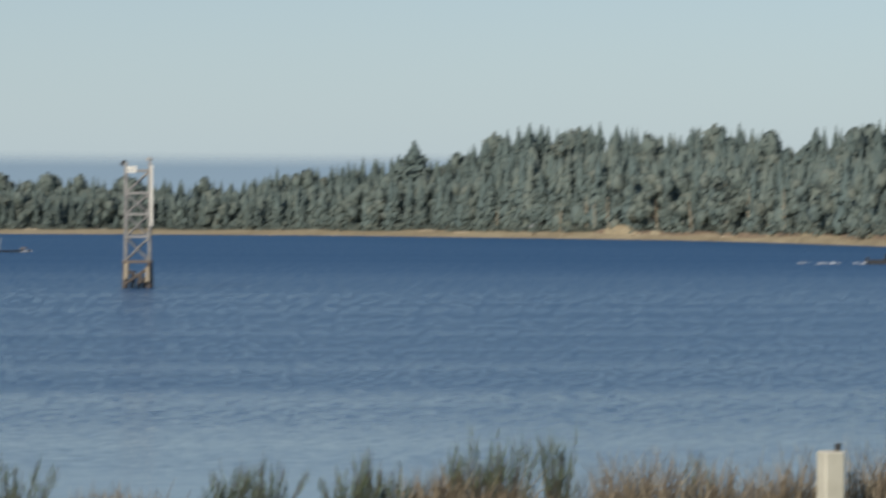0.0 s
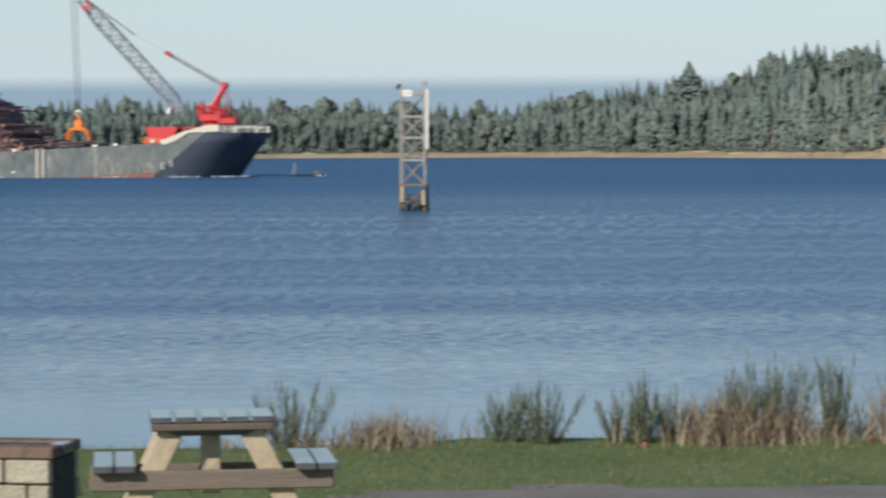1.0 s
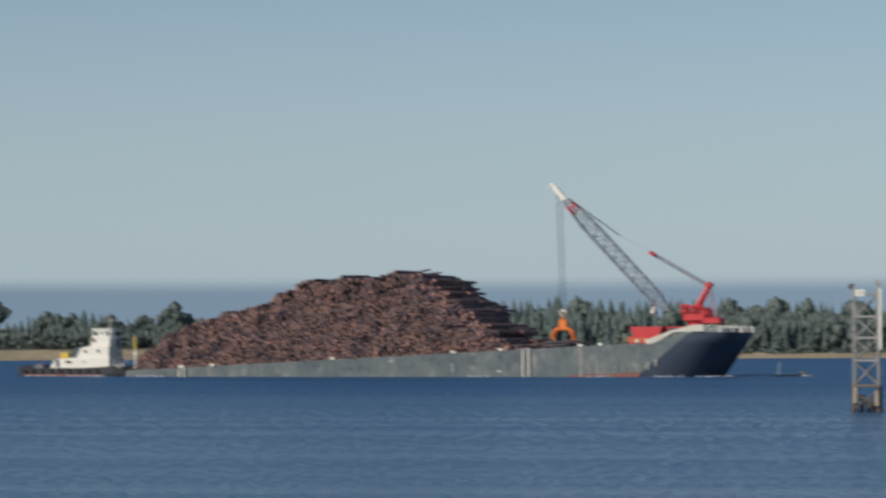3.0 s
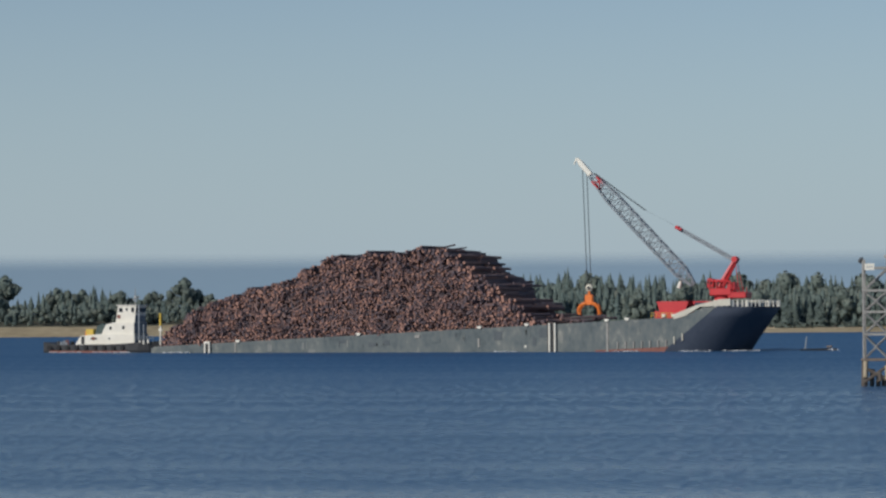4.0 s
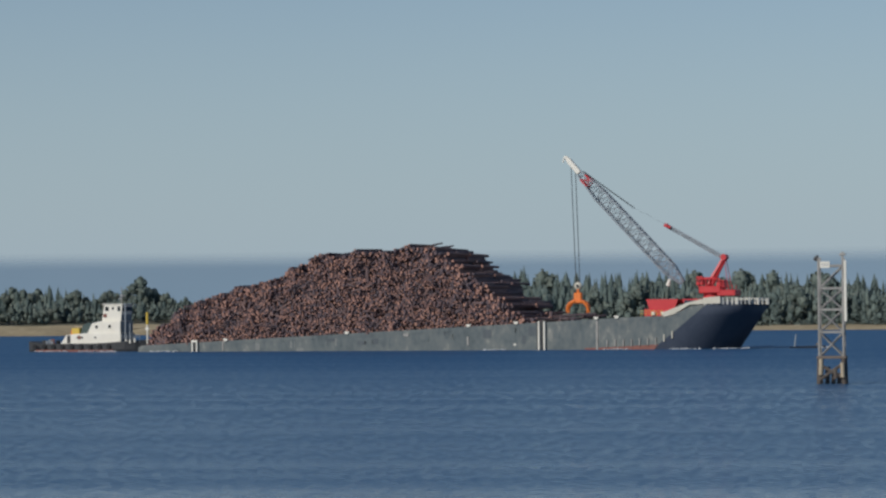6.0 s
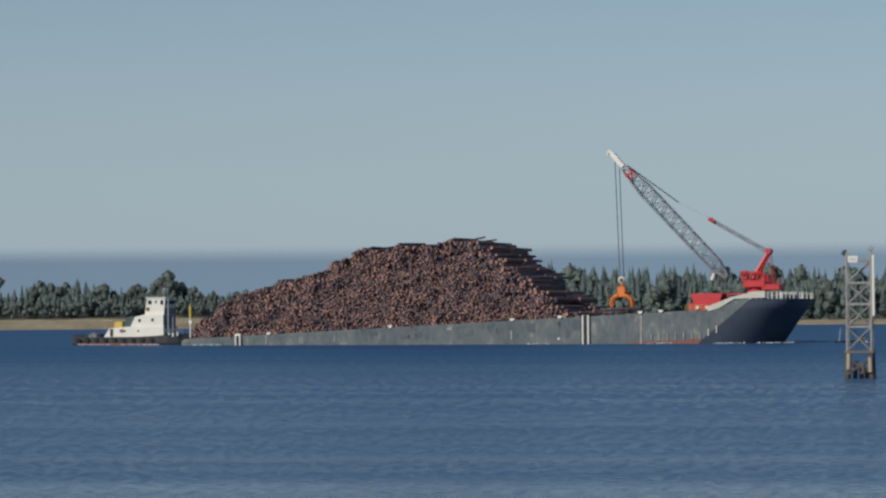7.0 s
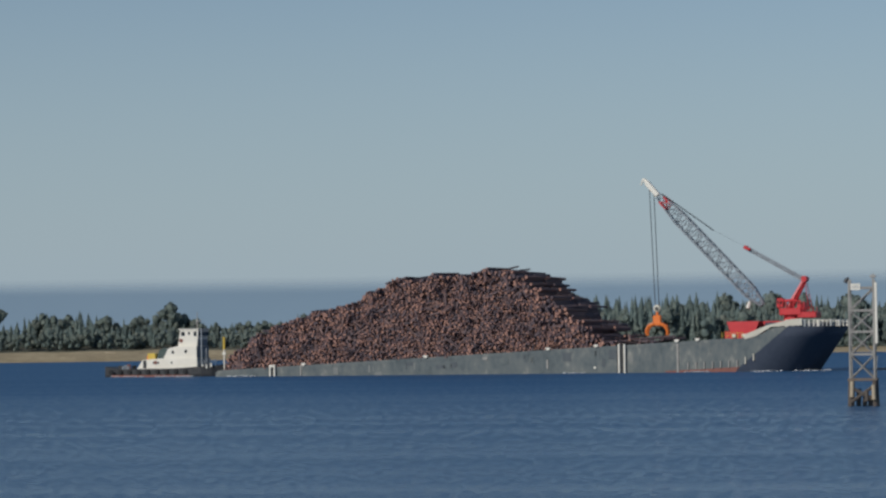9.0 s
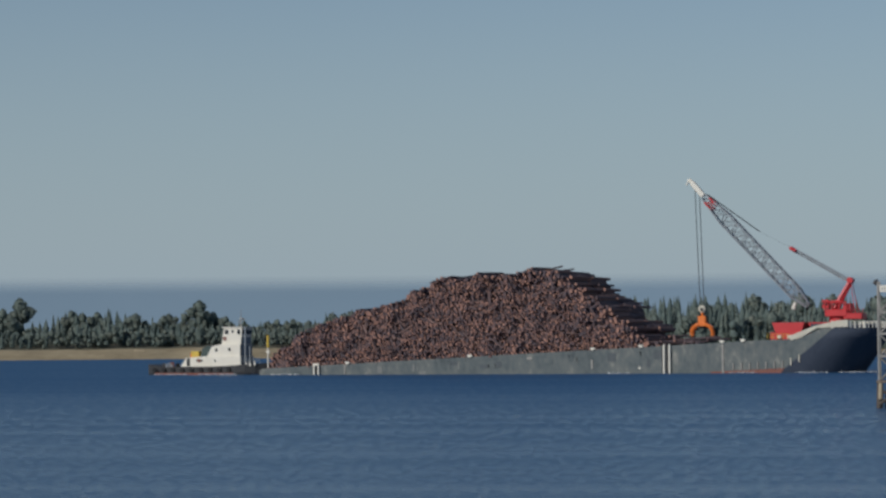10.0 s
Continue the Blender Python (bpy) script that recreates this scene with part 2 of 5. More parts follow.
def tube(bm, p, q, r0, r1=None, n=6, end_mi=None):
    """A closed tapered tube from p to q."""
    p, q = Vector(p), Vector(q)
    r1 = r0 if r1 is None else r1
    w = (q - p).normalized()
    a = w.cross(Vector((0, 0, 1)) if abs(w.z) < 0.95 else Vector((1, 0, 0))).normalized()
    b = w.cross(a)
    lo, hi = [], []
    for i in range(n):
        d = a * math.cos(2 * math.pi * i / n) + b * math.sin(2 * math.pi * i / n)
        lo.append(bm.verts.new(p + d * r0))
        hi.append(bm.verts.new(q + d * r1))
    for i in range(n):
        j = (i + 1) % n
        bm.faces.new((lo[i], lo[j], hi[j], hi[i]))
    for ring in (list(reversed(lo)), hi):
        f = bm.faces.new(ring)
        if end_mi is not None:
            f.material_index = end_mi
    return bm


def prism(bm, outline, y0, y1):
    """An outline in x, z drawn out along y."""
    a = [bm.verts.new((x, y0, z)) for x, z in outline]
    b = [bm.verts.new((x, y1, z)) for x, z in outline]
    n = len(a)
    bm.faces.new(a)
    bm.faces.new(list(reversed(b)))
    for i in range(n):
        j = (i + 1) % n
        bm.faces.new((a[j], a[i], b[i], b[j]))
    return bm


def mesh_of(name, bm, *materials):
    bmesh.ops.recalc_face_normals(bm, faces=bm.faces)
    me = bpy.data.meshes.new(name)
    bm.to_mesh(me)
    bm.free()
    for m in materials:
        me.materials.append(m)
    return me


def part(name, bm, material, parent=None, label=""):
    mats = material if isinstance(material, (tuple, list)) else (material,)
    ob = new(name, mesh_of(name, bm, *mats))
    if parent:
        ob.parent = parent
    return tagged(ob, label)


def thing(name, label, category, group="", kind="", at=None):
    ob = tagged(new(name), label, category, group, kind)
    ob.empty_display_size = 0.5
    if at is not None:
        ob.matrix_world = at
    return ob


def raw_mesh(name, verts, faces, *materials, index=None, smooth=False):
    """A mesh straight from number arrays; faces all of one size."""
    verts, faces = np.asarray(verts, dtype=np.float32), np.asarray(faces, dtype=np.int32)
    me = bpy.data.meshes.new(name)
    k = faces.shape[1]
    me.vertices.add(len(verts))
    me.vertices.foreach_set("co", verts.ravel())
    me.loops.add(faces.size)
    me.loops.foreach_set("vertex_index", faces.ravel())
    me.polygons.add(len(faces))
    me.polygons.foreach_set("loop_start", np.arange(0, faces.size, k, dtype=np.int32))
    if index is not None:
        me.polygons.foreach_set("material_index", np.asarray(index, dtype=np.int32))
    if smooth:
        me.polygons.foreach_set("use_smooth", np.ones(len(faces), dtype=bool))
    for m in materials:
        me.materials.append(m)
    me.update(calc_edges=True)
    me.validate()
    return me


BM = bmesh.new
rng = np.random.default_rng(7)


# ---- ground, water, far shore ----
def bank_z(x, y):
    """The near ground: a slope from the viewer's terrace to a lawn, then the bank down under the water."""
    base = 3.08 + 0.72 * min(1.0, max(0.0, (13.0 - y) / 11.0)) if y > 2 else 3.8
    edge = 21.6 + 0.35 * math.sin(x * 0.35 + 1.0) + 0.2 * math.sin(x * 1.1)
    base += 0.05 * max(0.0, min(1.0, (x - 1.5) / 3.0)) * max(0.0, min(1.0, (y - 17.0) / 3.0))
    if y > edge:
        base -= min(5.0, (y - edge) * 0.62)
    return base + 0.025 * noise.noise(Vector((x * 0.6, y * 0.6, 0)))


def near_ground():
    xs = np.concatenate([np.linspace(-400, -14, 14), np.arange(-13.5, 14, 0.25), np.linspace(14.5, 400, 14)])
    ys = np.concatenate([np.linspace(-300, 8, 12), np.arange(8.25, 31.1, 0.25)])
    verts = [(x, y, bank_z(x, y)) for y in ys for x in xs]
    w = len(xs)
    faces = [(j * w + i, j * w + i + 1, (j + 1) * w + i + 1, (j + 1) * w + i) for j in range(len(ys) - 1) for i in range(w - 1)]
    idx = []
    for a, b, c, d in faces:
        x, y = (verts[a][0] + verts[c][0]) / 2, (verts[a][1] + verts[c][1]) / 2
        far_edge = 18.75 + 0.03 * x + 0.12 * math.sin(x * 1.7)
        on_path = far_edge - 2.6 < y < far_edge and x > -0.15 + 0.4 * math.sin(y * 2)
        idx.append(2 if y > 22.3 else 1 if on_path else 0)
    ob = new("ground", raw_mesh("ground", verts, faces, M_LAWN, M_PATH, M_BANKSOIL, index=idx, smooth=True))
    return tagged(ob, "mown green lawn above the river bank with a gravel path", "ground", kind="structure")


def water_sheet():
    """One sheet: fine wavelets where it is near, plain rings out to the horizon."""
    r = np.random.default_rng(3)
    rows = 1.0 / np.linspace(1 / 24.0, 1 / 300.0, 520)
    far = np.array([330, 380, 460, 600, 800, 1100, 1500, 2200, 3200, 4900.0])
    rr = np.concatenate([rows, far])
    azs = np.radians(np.concatenate([np.linspace(-88, -22, 6), np.linspace(-19, 18.5, 560), np.linspace(22, 88, 6)]))
    R, A = np.meshgrid(rr, azs, indexing="ij")
    X, Y = R * np.sin(A), R * np.cos(A)
    Z = np.zeros_like(X)
    for k in range(46):
        wl = 0.20 * 7 ** r.uniform(0, 1)
        th = r.normal(-1.65, 0.6)
        kk = 2 * math.pi / wl
        Z += 0.0105 * wl ** 0.75 * np.sin(kk * (X * math.cos(th) + Y * math.sin(th)) + r.uniform(0, 6.3)) * np.clip(wl / (R * R * 7.4e-5 * 2.4) - 0.35, 0, 1)
    patch = 0.92 + 0.14 * np.sin(X * 0.05 + 2 * np.sin(Y * 0.03)) * np.sin(Y * 0.11 + 1.5 * np.sin(X * 0.04))
    calm = np.clip((Y - 60 - 3 * np.sin(X * 0.11) - 2 * np.sin(X * 0.37 + 1)) / 44.0, 0.03, 1.0)
    Z *= 0.30 * patch * calm * np.clip((175 - R) / 80, 0, 1)
    verts = np.stack([X, Y, Z], -1).reshape(-1, 3)
    w = len(azs)
    j, i = np.meshgrid(np.arange(len(rr) - 1), np.arange(w - 1), indexing="ij")
    q = (j * w + i).ravel()
    faces = np.stack([q, q + 1, q + w + 1, q + w], 1)
    me = raw_mesh("water", verts, faces, M_WATER, smooth=True)
    return tagged(new("water", me), "wide ruffled blue river with paler calm water inshore", "water", kind="structure")


def shore_distance(az):
    """How far off the opposite waterline lies, by heading in degrees."""
    pts = [(-60, 1500), (-25, 1330), (-16, 1300), (-8, 1270), (0, 1250), (4, 1190), (7, 1085), (11.5, 920), (15.5, 700), (20, 560), (30, 420), (60, 330)]
    for (a, da), (b, db) in zip(pts, pts[1:]):
        if az <= b:
            return da + (db - da) * max(0.0, (az - a) / (b - a))
    return pts[-1][1]


def land_z(az, back):
    """Height of the opposite shore, back metres behind its waterline."""
    wob = noise.noise(Vector((az * 0.9, back * 0.004, 3.0)))
    left = max(0.0, min(1.0, (-8.0 - az) / 4.0))
    beach = 2.2 + 2.6 * left + 0.9 * wob
    z = beach * min(1.0, back / 22.0) ** 0.8
    z += left * 4.5 * min(1.0, max(0.0, (back - 22) / 45.0))
    hill = max(0.0, min(1.0, (az - 2.0) / 7.0))
    z += hill * 15.0 * min(1.0, max(0.0, (back - 20) / 150.0)) + 2.0 * min(1.0, max(0.0, (back - 30) / 200.0))
    return z if back > 0 else back * 0.08


def polar(az, dist):
    return dist * math.sin(radians(az)), dist * math.cos(radians(az))


def far_shore():
    azs = np.concatenate([np.arange(-60, -18, 2.0), np.arange(-18, 17.01, 0.2), np.arange(18, 61, 2.0)])
    backs = [-30, -6, 0, 4, 9, 15, 22, 32, 50, 80, 130, 200, 320, 600, 1400]
    verts, idx = [], []
    for b in backs:
        for a in azs:
            d = shore_distance(a) + 7 * noise.noise(Vector((a * 1.3, 0, 0))) + b
            x, y = polar(a, d)
            verts.append((x, y, land_z(a, b) if b > -20 else -3.0))
    w = len(azs)
    faces = [(j * w + i, j * w + i + 1, (j + 1) * w + i + 1, (j + 1) * w + i) for j in range(len(backs) - 1) for i in range(w - 1)]
    for j in range(len(backs) - 1):
        for i in range(w - 1):
            idx.append(0 if backs[j] < 22 else 2 if backs[j] < 70 and azs[i] < -7.5 else 1)
    ob = new("shore_ground", raw_mesh("shore_ground", verts, faces, M_SAND, M_FORESTFLOOR, M_DUNE, index=idx, smooth=True))
    return tagged(ob, "low sandy beach of the opposite shore below the woods", "shore", kind="structure")


def far_hills():
    azs = np.arange(-70, 70.1, 1.0)
    verts = []
    for k, (d, f) in enumerate(((4300, 0.0), (4450, 0.8), (4550, 1.0), (4700, 1.0))):
        for a in azs:
            x, y = polar(a, d)
            top = 4500 * math.tan(radians(1.58)) + 5.4 + 5.4 * noise.noise(Vector((a * 0.12, 2.0, 0))) - 0.5 * abs(a) * 0.3
            verts.append((x, y, f * top - (4 if k == 0 else 0)))
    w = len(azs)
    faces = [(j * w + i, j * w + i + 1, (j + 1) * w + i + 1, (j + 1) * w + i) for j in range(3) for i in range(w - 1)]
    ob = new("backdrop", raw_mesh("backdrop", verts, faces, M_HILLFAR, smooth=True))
    return tagged(ob, "long hazy blue ridge on the skyline behind the woods", "hills", kind="structure")


def sand_bluff():
    """A low eroded bank behind the beach, bare and sandy at one end."""
    azs = np.arange(9.5, 17.6, 0.06)
    verts, idx = [], []
    for k, (b, f) in enumerate(((15, 0.0), (17.5, 0.75), (20, 1.0), (30, 0.9), (31, -0.5))):
        for a in azs:
            h = (1.6 + 1.9 * math.exp(-((a - 10.1) / 0.28) ** 2) + 0.9 * noise.noise(Vector((a * 2.1, 0, 0)))) * min(1.0, (a - 9.4) * 3)
            x, y = polar(a, shore_distance(a) + b + 1.6 * noise.noise(Vector((a * 5, k, 0))))
            verts.append((x, y, land_z(a, 15) - 0.3 + f * h))
    w = len(azs)
    faces = [(j * w + i, j * w + i + 1, (j + 1) * w + i + 1, (j + 1) * w + i) for j in range(4) for i in range(w - 1)]
    idx = [0 if abs(azs[i] - 10.1) < 0.34 or noise.noise(Vector((azs[i] * 3, 7, 0))) > 0.28 else 1 for j in range(4) for i in range(w - 1)]
    ob = new("bluff", raw_mesh("bluff", verts, faces, M_SAND, M_BANKEARTH, index=idx, smooth=True))
    return tagged(ob, "low eroded brown bank with a bare sandy face above the beach", "bank", kind="structure")


near_ground()
sand_bluff()
water_sheet()
far_shore()
far_hills()


# ---- woods on the opposite shore ----
def clumps(centres, sizes, ways, droop=0.0, ups=None):
    """Leafy tufts: each a small uneven five-cornered lens of four faces."""
    n = len(centres)
    c, s = np.asarray(centres, float), np.asarray(sizes, float)[:, None]
    w = np.asarray(ways, float)
    w /= np.linalg.norm(w, axis=1, keepdims=True) + 1e-9
    up = (np.tile([[0.0, 0.0, 1.0]], (n, 1)) if ups is None else ups) + rng.normal(0, 0.3, (n, 3))
    side = np.cross(w, up)
    side /= np.linalg.norm(side, axis=1, keepdims=True) + 1e-9
    up = np.cross(side, w)
    k = lambda: rng.uniform(0.7, 1.3, (n, 1))
    v = np.stack([c - w * s * 0.5 * k(), c + side * s * 0.55 * k() - [0, 0, droop] * s, c + w * s * 0.7 * k() - [0, 0, droop * 1.6] * s,
                  c - side * s * 0.55 * k() - [0, 0, droop] * s, c + up * s * 0.45 * k()], 1)
    f = np.array([(0, 1, 4), (1, 2, 4), (2, 3, 4), (3, 0, 4)])
    return v.reshape(-1, 3), (np.arange(n)[:, None, None] * 5 + f).reshape(-1, 3)


def shell(profile, segments, r, rough):
    """A lumpy closed body of rings, profile rows of (height, radius); returns corners and triangles."""
    v, seed = [], r.uniform(0, 100)
    for z, rad in profile:
        for k in range(segments):
            a = 2 * math.pi * k / segments + 0.3 * (len(v) % 2)
            n = 1 + rough * noise.noise(Vector((math.cos(a) * 1.6 + seed, math.sin(a) * 1.6, z * 0.45))) + rough * 0.5 * r.normal()
            v.append((rad * n * math.cos(a), rad * n * math.sin(a), z + 0.15 * rad * r.normal()))
    v.append((0, 0, profile[-1][0] + 0.3 * profile[-1][1]))
    f = []
    for i in range(len(profile) - 1):
        for k in range(segments):
            p, q = i * segments + k, i * segments + (k + 1) % segments
            f += [(p, q, q + segments), (p, q + segments, p + segments)]
    top = (len(profile) - 1) * segments
    f += [(top + k, top + (k + 1) % segments, len(v) - 1) for k in range(segments)]
    return np.array(v), np.array(f)


def crown(h, r, tufts, conifer, bare=0.08):
    """A crown: an uneven leafy body with many small tufts standing out from it."""
    if conifer:
        prof, rings, full = [], 12, rng.uniform(0.62, 0.95)
        for i in range(rings):
            k = i / (rings - 1)
            z = h * (bare + (0.985 - bare) * k)
            prof.append((z, max(0.03 * r, r * (1 - k) ** full * (0.8 if i == 0 else 1.0) * rng.uniform(0.78, 1.2))))
        bodies = [(np.zeros(3), prof)]
    else:
        bodies = []
        for j in range(11):
            rr = r * (0.45 if j == 0 else rng.uniform(0.24, 0.42))
            c = np.array([rng.normal(0, 0.12 * r), 0, h - rr * 1.25]) if j == 0 else np.array([rng.normal(0, 0.42 * r), rng.normal(0, 0.42 * r), h * rng.uniform(bare + 0.05, 0.82)])
            hh = rr * (1.25 if j == 0 else rng.uniform(0.9, 1.3))
            bodies.append((c, [(hh * math.sin(t), rr * math.cos(t)) for t in np.linspace(-1.3, 1.35, 6)]))
    vs, fs, base = [], [], 0
    share = max(1, tufts // len(bodies))
    for c, prof in bodies:
        v, f = shell(prof, 9, rng, 0.3)
        vs.append(v * ([0.68, 0.68, 0.98] if conifer else [0.85, 0.85, 0.88]) + c), fs.append(f + base)
        base += len(v)
        tri = v[f[rng.integers(0, len(f), share)]]
        w = rng.dirichlet((1, 1, 1), share)
        p = (tri * w[:, :, None]).sum(1)
        n = np.cross(tri[:, 1] - tri[:, 0], tri[:, 2] - tri[:, 0])
        n /= np.linalg.norm(n, axis=1, keepdims=True) + 1e-9
        size = rng.uniform(0.3, 1.0, share) * (0.36 * r if conifer else 0.17 * r)
        if conifer:
            size = size * np.clip((h - p[:, 2]) / (0.45 * h), 0.18, 1.0)
        along = n * (1.0 if conifer else 0.7) + rng.normal(0, 0.5, (share, 3)) + [0, 0, -0.1 if conifer else 0.2]
        cv, cf = clumps(p + c - n * size[:, None] * (0.5 if conifer else 0.15), size, along, 0.1 if conifer else 0.0, n + [0, 0, 0.4])
        vs.append(cv), fs.append(cf + base)
        base += len(cv)
    return np.concatenate(vs), np.concatenate(fs)


def trunk_mesh(h, r, conifer):
    bm = BM()
    tube(bm, (0, 0, -1.5), (0, 0, h * 0.5), r, r * 0.65, 6)
    tube(bm, (0, 0, h * 0.5), (0, 0, h * (0.96 if conifer else 0.8)), r * 0.65, r * 0.1, 5)
    for i in range(10):
        z = h * (0.2 + 0.06 * i)
        a = i * 2.4
        d = h * (0.16 if conifer else 0.22) * (1 - 0.06 * i)
        tube(bm, (0, 0, z), (d * math.cos(a), d * math.sin(a), z + d * (0.05 if conifer else 0.8)), r * 0.28, r * 0.06, 4)
    return mesh_of("trunk", bm, M_BARK)


def tree_kind(name, h, r, count, conifer, label):
    t = thing(name, label, "tree", "woods on the far shore")
    tr = new("trunk", trunk_mesh(h, h * 0.014, conifer))
    tr.parent = t
    v, f = crown(h, r, count, conifer, 0.14 if conifer else 0.2)
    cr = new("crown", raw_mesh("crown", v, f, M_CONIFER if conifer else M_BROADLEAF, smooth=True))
    cr.parent = t
    return t


# skyline by heading: (degrees, elevation of the tree tops in degrees)
SKYLINE = [(-20, 0.6), (-17.2, 0.45), (-16.5, 0.72), (-16.0, 0.6), (-15.6, 0.76), (-15.1, 0.6), (-14.5, 0.6), (-13.8, 0.66), (-13.0, 0.55), (-12.7, 0.40),
           (-12.3, 0.52), (-11, 0.6), (-8, 0.75), (-7.0, 0.9), (-6.0, 0.95), (-4.5, 0.95), (-2.8, 0.93), (-1.0, 0.88), (1.1, 0.76), (2.5, 0.79), (3.3, 0.93),
           (4.6, 1.15), (5.3, 1.28), (6.6, 1.28), (7.2, 1.5), (7.75, 1.84), (9.3, 1.95), (10.1, 1.95), (10.8, 1.78), (11.7, 1.95), (12.6, 1.95),
           (13.4, 1.72), (13.7, 1.56), (14.1, 1.95), (16, 2.0), (22, 2.2)]


def skyline(az):
    for (a, ea), (b, eb) in zip(SKYLINE, SKYLINE[1:]):
        if az <= b:
            return ea + (eb - ea) * max(0.0, (az - a) / (b - a)) + (0.08 if az < 0 else 0.13)
    return SKYLINE[-1][1]


def plant(kind, az, back, height, spin):
    d = shore_distance(az) + back
    x, y = polar(az, d)
    h0 = kind["h"]
    t = copy_thing(kind["ob"], pose(x, y, land_z(az, back) - 0.2, 0, 0, spin))
    t.scale = (height / h0 * rng.uniform(0.85, 1.2), height / h0 * rng.uniform(0.85, 1.2), height / h0)
    return t


def woods():
    kinds = []
    for h, r, n, con, label in ((24, 3.7, 800, True, "tall dark green fir on the far shore"), (22, 4.2, 800, True, "broad dark green spruce on the far shore"),
                                (25, 3.0, 800, True, "narrow dark green fir on the far shore"), (20, 3.9, 800, True, "ragged green pine on the far shore"),
                                (16, 5.4, 1000, False, "rounded olive green broadleaf tree on the far shore"), (14, 5.2, 1000, False, "low leafy green tree at the edge of the beach"),
                                (21, 7.0, 2200, False, "tall rounded tree with a dense dark crown standing above the others")):
        ob = tree_kind("tree", h, r, n, con, label)
        kinds.append({"ob": ob, "h": h, "con": con})
    random.seed(11)
    first = {id(k["ob"]): True for k in kinds}
    # front and skyline rows
    az = -19.0
    while az < 18.5:
        d = shore_distance(az)
        top = math.tan(radians(skyline(az) - random.choice((random.uniform(-0.05, 0.05), random.uniform(0.02, 0.2))))) * (d + 110) + 5.4
        back = random.uniform(80, 130)
        k = random.choice(kinds[:4]) if (random.random() < (0.45 if az < -8 else 0.8)) else random.choice(kinds[4:6])
        h = max(7.0, top - land_z(az, back))
        plant(k, az, back, h, random.uniform(0, 360))
        az += random.uniform(0.10, 0.24) * (1250 / d) ** 0.5
    az = -19.0
    while az < 18.5:
        d = shore_distance(az)
        back = random.uniform(25, 33)
        top = math.tan(radians(skyline(az))) * d + 5.4 - land_z(az, 90)
        h = max(6.0, top * random.uniform(0.55, 0.8))
        k = random.choice(kinds[4:6]) if random.random() < (0.2 if az > -8 else 0.7) else random.choice(kinds[:4])
        plant(k, az, back, h, random.uniform(0, 360))
        az += random.uniform(0.15, 0.31) * (1250 / d) ** 0.5
    # trees that stand out on the skyline: heading, elevation of the top, kind
    for a, e, i in ((-13.79, 0.96, 6), (-5.96, 1.15, 2), (3.11, 1.20, 2), (5.91, 1.72, 1), (-15.6, 0.79, 0), (-16.5, 0.74, 0), (7.4, 1.8, 3), (9.3, 2.0, 0), (14.1, 2.0, 1)):
        back = 95
        h = math.tan(radians(e)) * (shore_distance(a) + back) + 5.4 - land_z(a, back)
        grown = plant(kinds[i], a, back, h, random.uniform(0, 360))
        if i == 1:
            grown.scale[0], grown.scale[1] = grown.scale[0] * 1.9, grown.scale[1] * 1.9
    # the mass of the wood behind and between
    vs, fs, idx, base = [], [], [], 0
    for i in range(1500):
        a = random.uniform(-19.5, 19)
        d = shore_distance(a)
        back = random.choice((random.uniform(28, 55), random.uniform(45, 160)))
        con = random.random() < (0.55 if a < -8 else 0.8)
        frac = min(1.0, 0.66 + back / 350) * (1.0 if con else 0.86)
        top = (math.tan(radians(skyline(a))) * (d + back) + 5.4) * random.uniform(0.88, 1.0) * frac
        h = max(6.0, top - land_z(a, back))
        x, y = polar(a, d + back)
        v, f = crown(h, h * random.uniform(0.15, 0.24) if con else h * random.uniform(0.28, 0.42), 180, con, 0.03)
        v = v + [x, y, land_z(a, back)]
        vs.append(v), fs.append(f + base), idx.append(np.full(len(f), 0 if con else 1))
        base += len(v)
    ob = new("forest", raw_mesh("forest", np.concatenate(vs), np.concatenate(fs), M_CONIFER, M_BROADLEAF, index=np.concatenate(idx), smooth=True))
    tagged(ob, "dense mixed dark green woods along the far shore", "forest", kind="stuff")
    # low scrub between the beach and the trunks
    vs, fs, base = [], [], 0
    for i in range(1300):
        a = random.uniform(-19.5, 19)
        back = random.uniform(21, 40) if a > -7.5 else random.uniform(40, 62)
        h = random.uniform(1.2, 4.2)
        x, y = polar(a, shore_distance(a) + back)
        m = 34
        d = rng.normal(0, 1, (m, 3))
        d[:, 2] = np.abs(d[:, 2])
        d /= np.linalg.norm(d, axis=1, keepdims=True)
        c = d * rng.uniform(0.3, 1.0, (m, 1)) * [h * 1.3, h * 1.3, h]
        v, f = clumps(c + [x, y, land_z(a, back) - 0.1], rng.uniform(0.3, 0.8, m) * h * 0.5, d + rng.normal(0, 0.5, (m, 3)), 0.0, d)
        vs.append(v), fs.append(f + base)
        base += len(v)
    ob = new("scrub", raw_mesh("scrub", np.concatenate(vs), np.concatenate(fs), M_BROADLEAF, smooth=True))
    tagged(ob, "low olive scrub at the top of the beach", "bushes", kind="stuff")
    # bleached bare trunks at the edge of the wood
    for a, hgt in ((8.9, 11), (9.45, 14), (9.62, 12), (9.9, 13), (10.9, 12), (12.3, 17), (12.75, 15), (13.5, 14), (7.6, 9), (11.6, 12)):
        x, y = polar(a, shore_distance(a) + 23)
        dead = thing("bare_tree", "bleached bare tree trunk at the wood's edge", "tree", "bare trees at the wood's edge", at=pose(x, y, land_z(a, 23) - 0.3, 0, random.uniform(-6, 6), random.uniform(0, 360)))
        bm = BM()
        tube(bm, (0, 0, -0.5), (0.3, 0, hgt * 0.6), 0.26, 0.17, 7)
